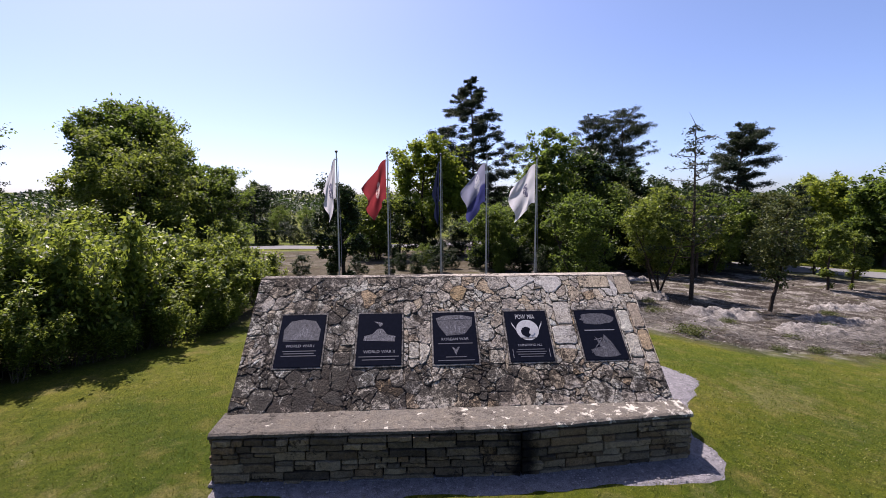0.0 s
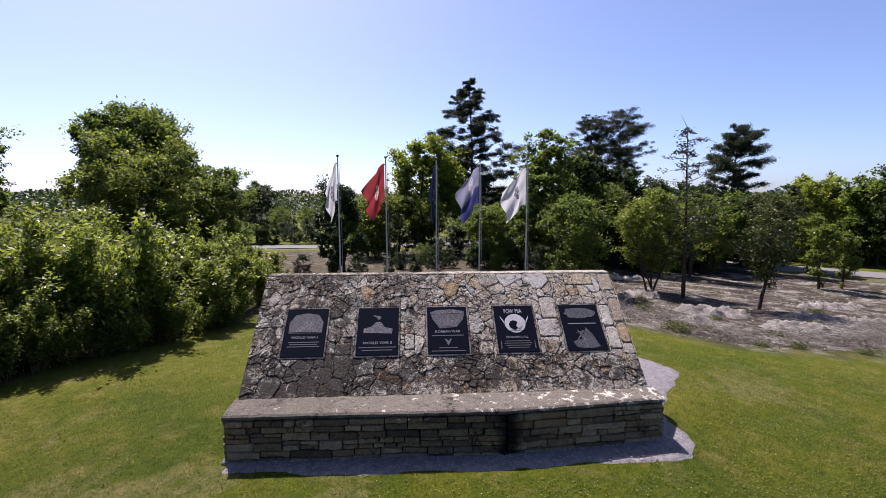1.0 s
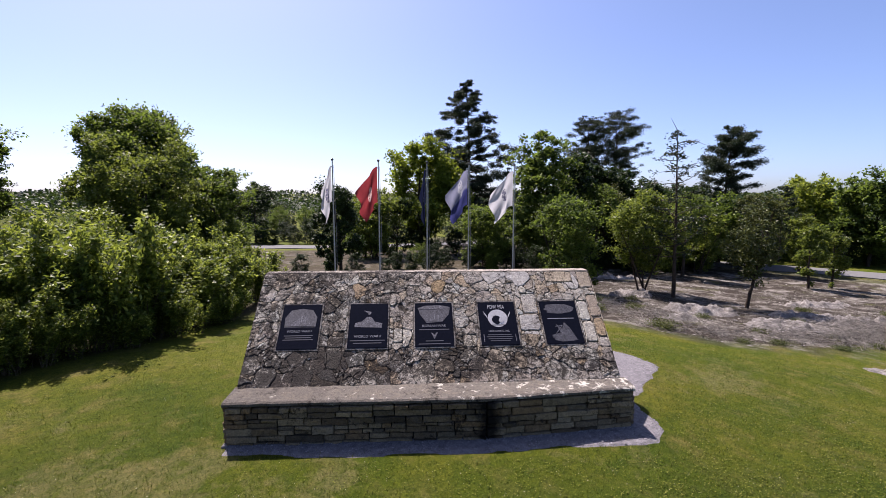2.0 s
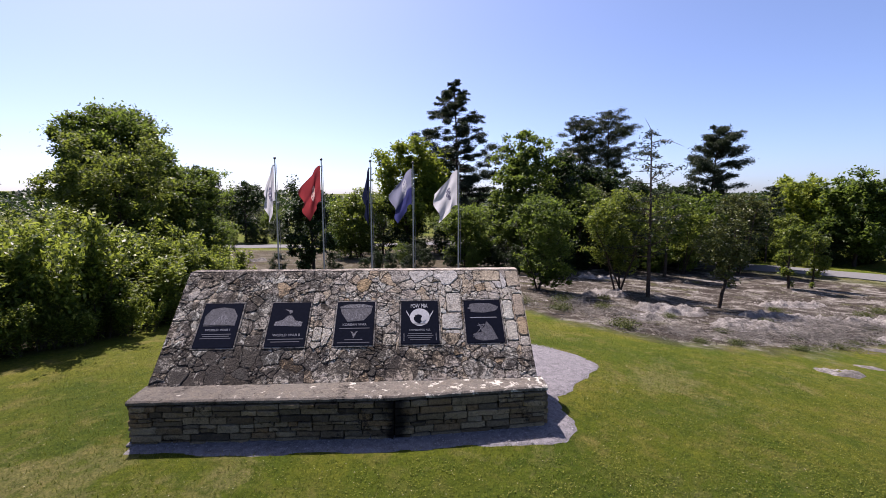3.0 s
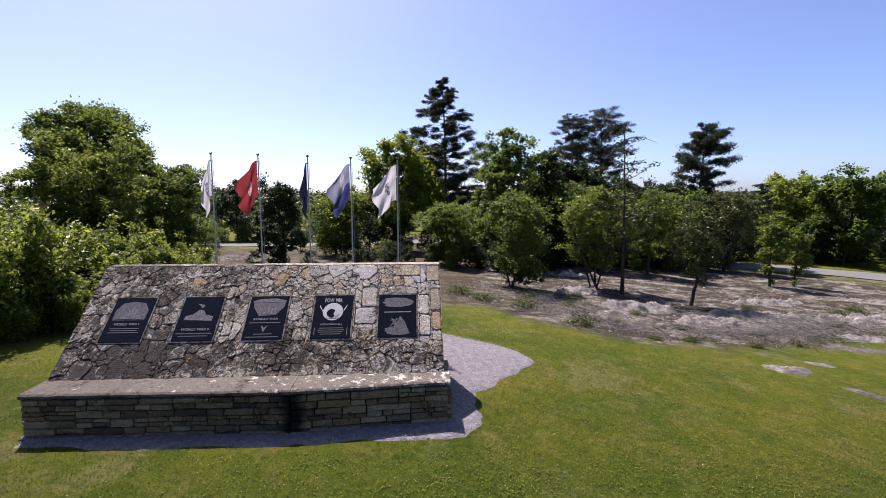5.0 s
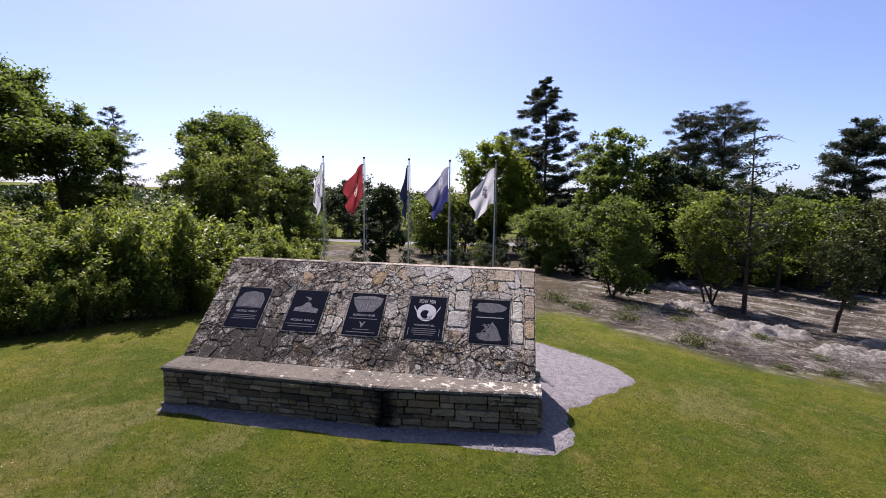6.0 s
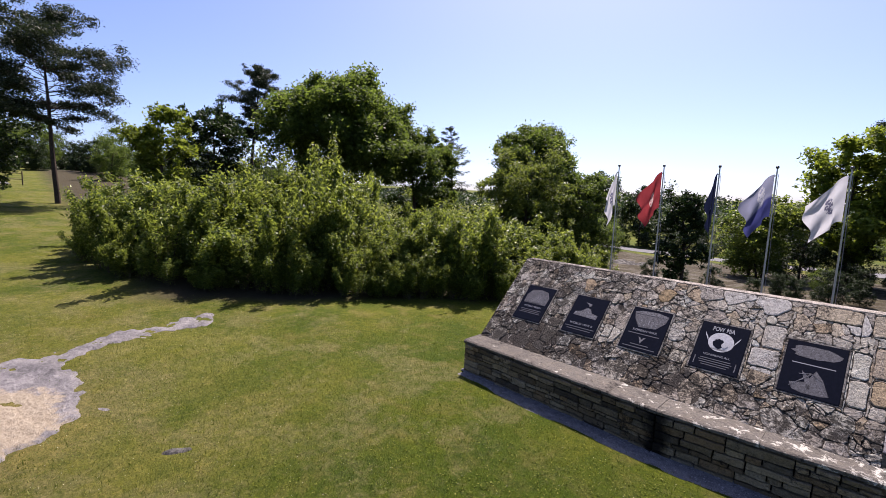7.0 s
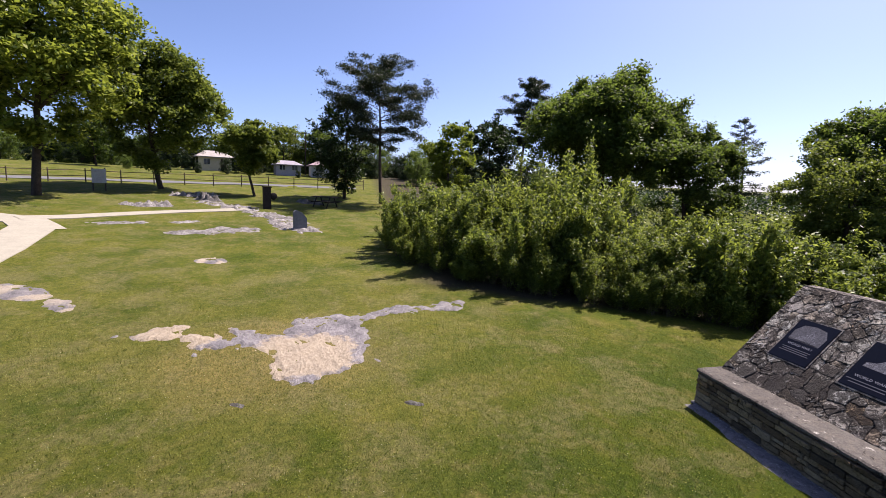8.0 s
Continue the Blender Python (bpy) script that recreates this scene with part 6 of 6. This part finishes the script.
outcrop(oval(11.5, 9.1, 1.6, 0.9, 10), 0.20, 0.17, M_PALEROCK, "small rock ledge in the cleared strip", 20)
outcrop(oval(10.3, 12.6, 1.3, 0.8, 20), 0.14, 0.22, M_PALEROCK, "heap of grey rock at the wood's edge", 21)
outcrop(oval(21.5, 8.6, 3.2, 0.8, 5), 0.10, 0.18, M_PALEROCK, "long pale rock ledge in the cleared strip", 22)
outcrop(oval(19.5, 12.0, 2.2, 0.6, 15), 0.10, 0.16, M_PALEROCK, "grey rock ledge in the cleared strip", 23)
outcrop(oval(16.5, 8.6, 2.1, 0.8, -5), 0.12, 0.15, M_PALEROCK, "pale rock ledge among dead brush", 33)
outcrop(oval(9.4, 7.2, 0.8, 0.4, 15), 0.08, 0.14, M_PALEROCK, "small pale rock among dead weeds", 34)
outcrop(oval(17.8, 5.6, 1.4, 0.4, 0), 0.08, 0.14, M_PALEROCK, "low pale rock ledge among cut brush", 35)
outcrop(oval(-12.6, 25.5, 2.6, 1.2, 20), 0.10, 0.14, M_ROCK, "low grey rock and rubble in the grass behind the wall", 44)
outcrop(oval(12.8, 19.5, 1.6, 0.5, 10), 0.14, 0.18, M_PALEROCK, "pale rock bank at the wood's edge", 24)

# ---------------------------------------------------------------- paths and roads


def ribbon(name, points, width, material, label, category, lift=0.03, drop=0.15):
    """A paved strip that follows the land, with edges that go into the ground."""
    pts = []
    for (x0, y0), (x1, y1) in zip(points, points[1:]):
        n = max(2, int(math.hypot(x1 - x0, y1 - y0) / 1.2))
        pts += [(x0 + (x1 - x0) * i / n, y0 + (y1 - y0) * i / n) for i in range(n)]
    pts.append(points[-1])
    verts, faces = [], []
    for i, (x, y) in enumerate(pts):
        a, b = pts[max(0, i - 1)], pts[min(len(pts) - 1, i + 1)]
        d = math.hypot(b[0] - a[0], b[1] - a[1])
        nx, ny = -(b[1] - a[1]) / d, (b[0] - a[0]) / d
        for s, dz in ((-1, -drop), (-1, lift), (-0.33, lift), (0.33, lift), (1, lift), (1, -drop)):
            px, py = x + nx * s * width / 2, y + ny * s * width / 2
            verts.append((px, py, ground_z(px, py) + dz))
    for i in range(len(pts) - 1):
        for k in range(5):
            a = i * 6 + k
            faces.append((a, a + 1, a + 7, a + 6))
    return tagged(new(name, mesh_of(name, verts, faces, material)), label, category, kind="structure")


ribbon("path_1", [(-10.5, -19.2), (-14.0, -20.0), (-16.0, -20.7), (-18.7, -21.6)], 1.6, M_CONCRETE, "pale concrete footpath across the western lawn", "path")
ribbon("path_3", [(-17.7, -20.8), (-19.6, -22.6), (-20.5, -25.4), (-21.9, -31.0)], 1.6, M_CONCRETE, "pale concrete footpath turning away over the lawn", "path", 0.026)
ribbon("path_2", [(-20.0, -23.2), (-22.5, -20.7), (-24.9, -18.4), (-27.2, -14.9)], 1.15, M_CONCRETE, "narrow pale concrete footpath to the rock ledge", "path", 0.034)
ribbon("road_1", [(16, 36), (24.8, 29.6), (32.0, 24.4), (37.0, 18.5), (39.5, 12.0), (41.0, 0.0), (41.0, -14.0)], 4.2, M_ASPHALT, "grey asphalt park road east of the cleared strip", "road", 0.05)
ribbon("road_2", [(-70, 52), (-40, 45.0), (-24, 42.5), (-10, 41.0), (0, 43.0), (14, 52), (30, 60)], 4.2, M_ASPHALT, "pale grey road behind the trees", "road", 0.05)
ribbon("lane", [(-21.8, -53.2), (-32.0, -41.9), (-40.2, -30.4), (-44.9, -19.5), (-46.1, -8.3)], 2.0, M_ASPHALT, "grey lane beyond the rail fence", "road", 0.05)

# ---------------------------------------------------------------- markers, table and board on the western lawn
M_MARK = plain_material("grey_granite", (0.22, 0.22, 0.24), 0.75, 0.3, scale=50, vary=0.3, bump=0.3)
M_DARKWOOD = plain_material("dark_stained_wood", (0.035, 0.026, 0.022), 0.8, 0.2, scale=20, vary=0.4, bump=0.4)
M_BROWN = plain_material("brown_painted_wood", (0.06, 0.04, 0.03), 0.8, 0.25, scale=20, vary=0.4, bump=0.4)
M_PALE = plain_material("pale_board", (0.50, 0.50, 0.48), 0.7, 0.3, vary=0.15)


def slant_stone():
    bm = bmesh.new()
    outline = [(-0.34, 0.0), (0.34, 0.0), (0.35, 0.86), (0.22, 0.98), (-0.10, 0.84), (-0.33, 0.55)]
    a = [bm.verts.new((x, -0.12, z - 0.1)) for x, z in outline]
    b = [bm.verts.new((x, 0.12, z - 0.1)) for x, z in outline]
    n = len(outline)
    bm.faces.new(a)
    bm.faces.new(b[::-1])
    for i in range(n):
        j = (i + 1) % n
        bm.faces.new((a[j], a[i], b[i], b[j]))
    bmesh.ops.bevel(bm, geom=bm.edges[:], offset=0.018, segments=2, affect="EDGES")
    return bm


_m = place(thing("stone_marker", "upright grey granite marker with a slanted top on the rock ledge", "marker"), -20.7, -10.9, -70)
_m.location.z += 0.12
part("slab", slant_stone(), M_MARK, _m)
part("plinth", box_bm(-0.42, 0.42, -0.2, 0.2, -0.3, -0.06, 0.02), M_MARK, _m)

_m = place(thing("dark_marker", "dark upright wooden post marker with a round side boss", "marker"), -27.8, -13.9, -66)
_m.location.z += 0.12
part("post", box_bm(-0.24, 0.24, -0.16, 0.16, -0.3, 1.28, 0.02), M_DARKWOOD, _m)
_bm = bmesh.new()
bmesh.ops.create_uvsphere(_bm, u_segments=14, v_segments=10, radius=0.24)
for v in _bm.verts:
    v.co = (v.co.x - 0.42, v.co.y * 0.5, v.co.z + 0.72)
part("boss", _bm, M_DARKWOOD, _m, "dark rounded boss")
part("cap", box_bm(-0.28, 0.28, -0.2, 0.2, 1.28, 1.36, 0.015), M_DARKWOOD, _m)


def picnic_table():
    ob = thing("picnic_table", "dark wooden picnic table standing in tree shade", "table")
    for i in range(5):
        part("top_board", box_bm(-0.9, 0.9, -0.36 + i * 0.145, -0.225 + i * 0.145, 0.71, 0.75, 0.006), M_DARKWOOD, ob)
    for s in (-1, 1):
        part("seat_board", box_bm(-0.9, 0.9, s * 0.7 - 0.13, s * 0.7 + 0.13, 0.41, 0.45, 0.006), M_DARKWOOD, ob)
        part("cross_beam", box_bm(s * 0.6 - 0.04, s * 0.6 + 0.04, -0.8, 0.8, 0.34, 0.41, 0.006), M_DARKWOOD, ob)
        for k in (-1, 1):
            v, f = tube([(s * 0.6, k * 0.62, -0.05), (s * 0.6, k * 0.22, 0.71)], [0.05, 0.05], 4)
            part("leg", mesh_of("leg", [tuple(q) for q in v], f, M_DARKWOOD), M_DARKWOOD, ob)
    return ob


place(picnic_table(), -29.9, -10.3, 55)


def notice_board():
    ob = thing("notice_board", "pale blank notice board on two posts under the trees", "sign")
    part("panel", box_bm(-0.42, 0.42, -0.03, 0.03, 0.55, 1.55, 0.01), M_PALE, ob)
    for s in (-1, 1):
        part("post", box_bm(s * 0.36 - 0.04, s * 0.36 + 0.04, 0.03, 0.11, -0.2, 1.62, 0.008), M_BROWN, ob)
    return ob


_board = place(notice_board(), -32.7, -26.2, 125)
place(thing("road_sign", "pale rectangular sign on a grey post beside the road", "sign"), 36.2, 15.6, 65)
_sign = bpy.data.objects["road_sign"]
part("panel", box_bm(-0.75, 0.75, -0.02, 0.02, 1.35, 2.35, 0.01), M_PALE, _sign)
for s in (-1, 1):
    part("post", box_bm(s * 0.6 - 0.04, s * 0.6 + 0.04, 0.02, 0.1, -0.2, 2.4, 0.008), M_BROWN, _sign)

# ---------------------------------------------------------------- rail fence


M_FENCE = plain_material("weathered_brown_wood", (0.15, 0.115, 0.085), 0.85, 0.2, scale=20, vary=0.4, bump=0.4)


def rail_fence(points):
    ob = thing("rail_fence", "weathered brown two-rail wooden fence along the lane", "fence")
    pts = []
    for (x0, y0), (x1, y1) in zip(points, points[1:]):
        n = max(1, round(math.hypot(x1 - x0, y1 - y0) / 2.4))
        pts += [(x0 + (x1 - x0) * i / n, y0 + (y1 - y0) * i / n) for i in range(n)]
    pts.append(points[-1])
    post = mesh_of("post", *tube([(0, 0, -0.3), (0, 0, 1.1)], [0.045, 0.04], 8), M_FENCE)
    for x, y in pts:
        part("post", post, M_FENCE, ob).matrix_basis = pose(x, y, ground_z(x, y))
    for (x0, y0), (x1, y1) in zip(pts, pts[1:]):
        for h in (0.5, 0.95):
            v, f = tube([(x0, y0, ground_z(x0, y0) + h), (x1, y1, ground_z(x1, y1) + h)], [0.028, 0.028], 6)
            part("rail", mesh_of("rail", [tuple(q) for q in v], f, M_FENCE), M_FENCE, ob)


rail_fence([(-29.3, -40.6), (-37.5, -29.6), (-41.4, -21.2), (-43.2, -14.3), (-44.2, -7.5)])

# ---------------------------------------------------------------- houses and utility poles
M_GLASS = plain_material("dark_window_glass", (0.02, 0.025, 0.03), 0.08, 0.6, vary=0.2)


def house(label, length, depth, wall_h, roof_h, wall_c, roof_c, doors=1):
    ob = thing("house", label, "house")
    wall = plain_material("house_wall", wall_c, 0.85, 0.25, scale=3, vary=0.12)
    roof = plain_material("house_roof", roof_c, 0.9, 0.2, scale=8, vary=0.3, bump=0.5, size=0.02)
    part("wall", box_bm(-length / 2, length / 2, -depth / 2, depth / 2, -0.5, wall_h), wall, ob)
    bm = bmesh.new()
    o = 0.45
    e = [bm.verts.new((sx * (length / 2 + o), sy * (depth / 2 + o), wall_h - 0.05)) for sx, sy in ((-1, -1), (1, -1), (1, 1), (-1, 1))]
    u = [bm.verts.new((sx * (length / 2 + o), sy * (depth / 2 + o), wall_h + 0.1)) for sx, sy in ((-1, -1), (1, -1), (1, 1), (-1, 1))]
    r = [bm.verts.new((sx * (length / 2 - depth * 0.25), 0, wall_h + roof_h)) for sx in (-1, 1)]
    bm.faces.new(e[::-1])
    for i in range(4):
        bm.faces.new((e[i], e[(i + 1) % 4], u[(i + 1) % 4], u[i]))
    bm.faces.new((u[0], u[1], r[1], r[0]))
    bm.faces.new((u[1], u[2], r[1]))
    bm.faces.new((u[2], u[3], r[0], r[1]))
    bm.faces.new((u[3], u[0], r[0]))
    part("roof", bm, roof, ob)
    n = max(2, int(length / 2.6))
    for i in range(n):
        x = -length / 2 + (i + 0.5) * length / n
        if i == n // 2 and doors:
            d = part("door", box_bm(x - 0.48, x + 0.48, -depth / 2 - 0.05, -depth / 2 + 0.02, 0, 2.05, 0.01), M_BROWN, ob)
            part("knob", box_bm(x + 0.34, x + 0.40, -depth / 2 - 0.09, -depth / 2 - 0.05, 0.98, 1.04, 0.01), M_ALU, d)
        else:
            w = part("window", box_bm(x - 0.55, x + 0.55, -depth / 2 - 0.05, -depth / 2 + 0.02, 0.9, 2.0, 0.01), M_PALE, ob)
            for s in (-1, 1):
                part("pane", box_bm(x + s * 0.26 - 0.22, x + s * 0.26 + 0.22, -depth / 2 - 0.056, -depth / 2 - 0.045, 0.98, 1.92), M_GLASS, w)
    return ob


place(house("single-storey cream house with a grey hipped roof beyond the fence", 5.6, 5.0, 2.3, 1.3, (0.62, 0.55, 0.40), (0.42, 0.38, 0.34)), -63.8, -27.8, 114, 0.72)
place(house("long low white house with a reddish roof beyond the fence", 5.2, 5.0, 2.0, 0.9, (0.70, 0.70, 0.72), (0.34, 0.25, 0.26)), -62.6, -12.9, 102, 0.72)
place(house("low pale lilac-grey outbuilding beside the white house", 4.5, 4.0, 1.9, 0.9, (0.42, 0.40, 0.46), (0.36, 0.33, 0.36), 0), -62.1, -17.8, 106, 0.72)


def utility_pole(x, y):
    ob = place(thing("utility_pole", "tall dark wooden utility pole with a crossarm", "utility pole", "poles beyond the fence"), x, y)
    v, f = tube([(0, 0, -0.5), (0, 0, 6.4)], [0.10, 0.06], 8)
    part("post", mesh_of("post", [tuple(q) for q in v], f, M_BARK, True), M_BARK, ob)
    part("crossarm", box_bm(-0.04, 0.04, -0.7, 0.7, 5.9, 5.98, 0.01), M_BARK, ob)
    for k in (-0.6, 0, 0.6):
        part("insulator", box_bm(-0.04, 0.04, k - 0.04, k + 0.04, 5.98, 6.1, 0.012), M_PALE, ob)


utility_pole(-66.8, -15.9)
utility_pole(-64.2, -21.5)
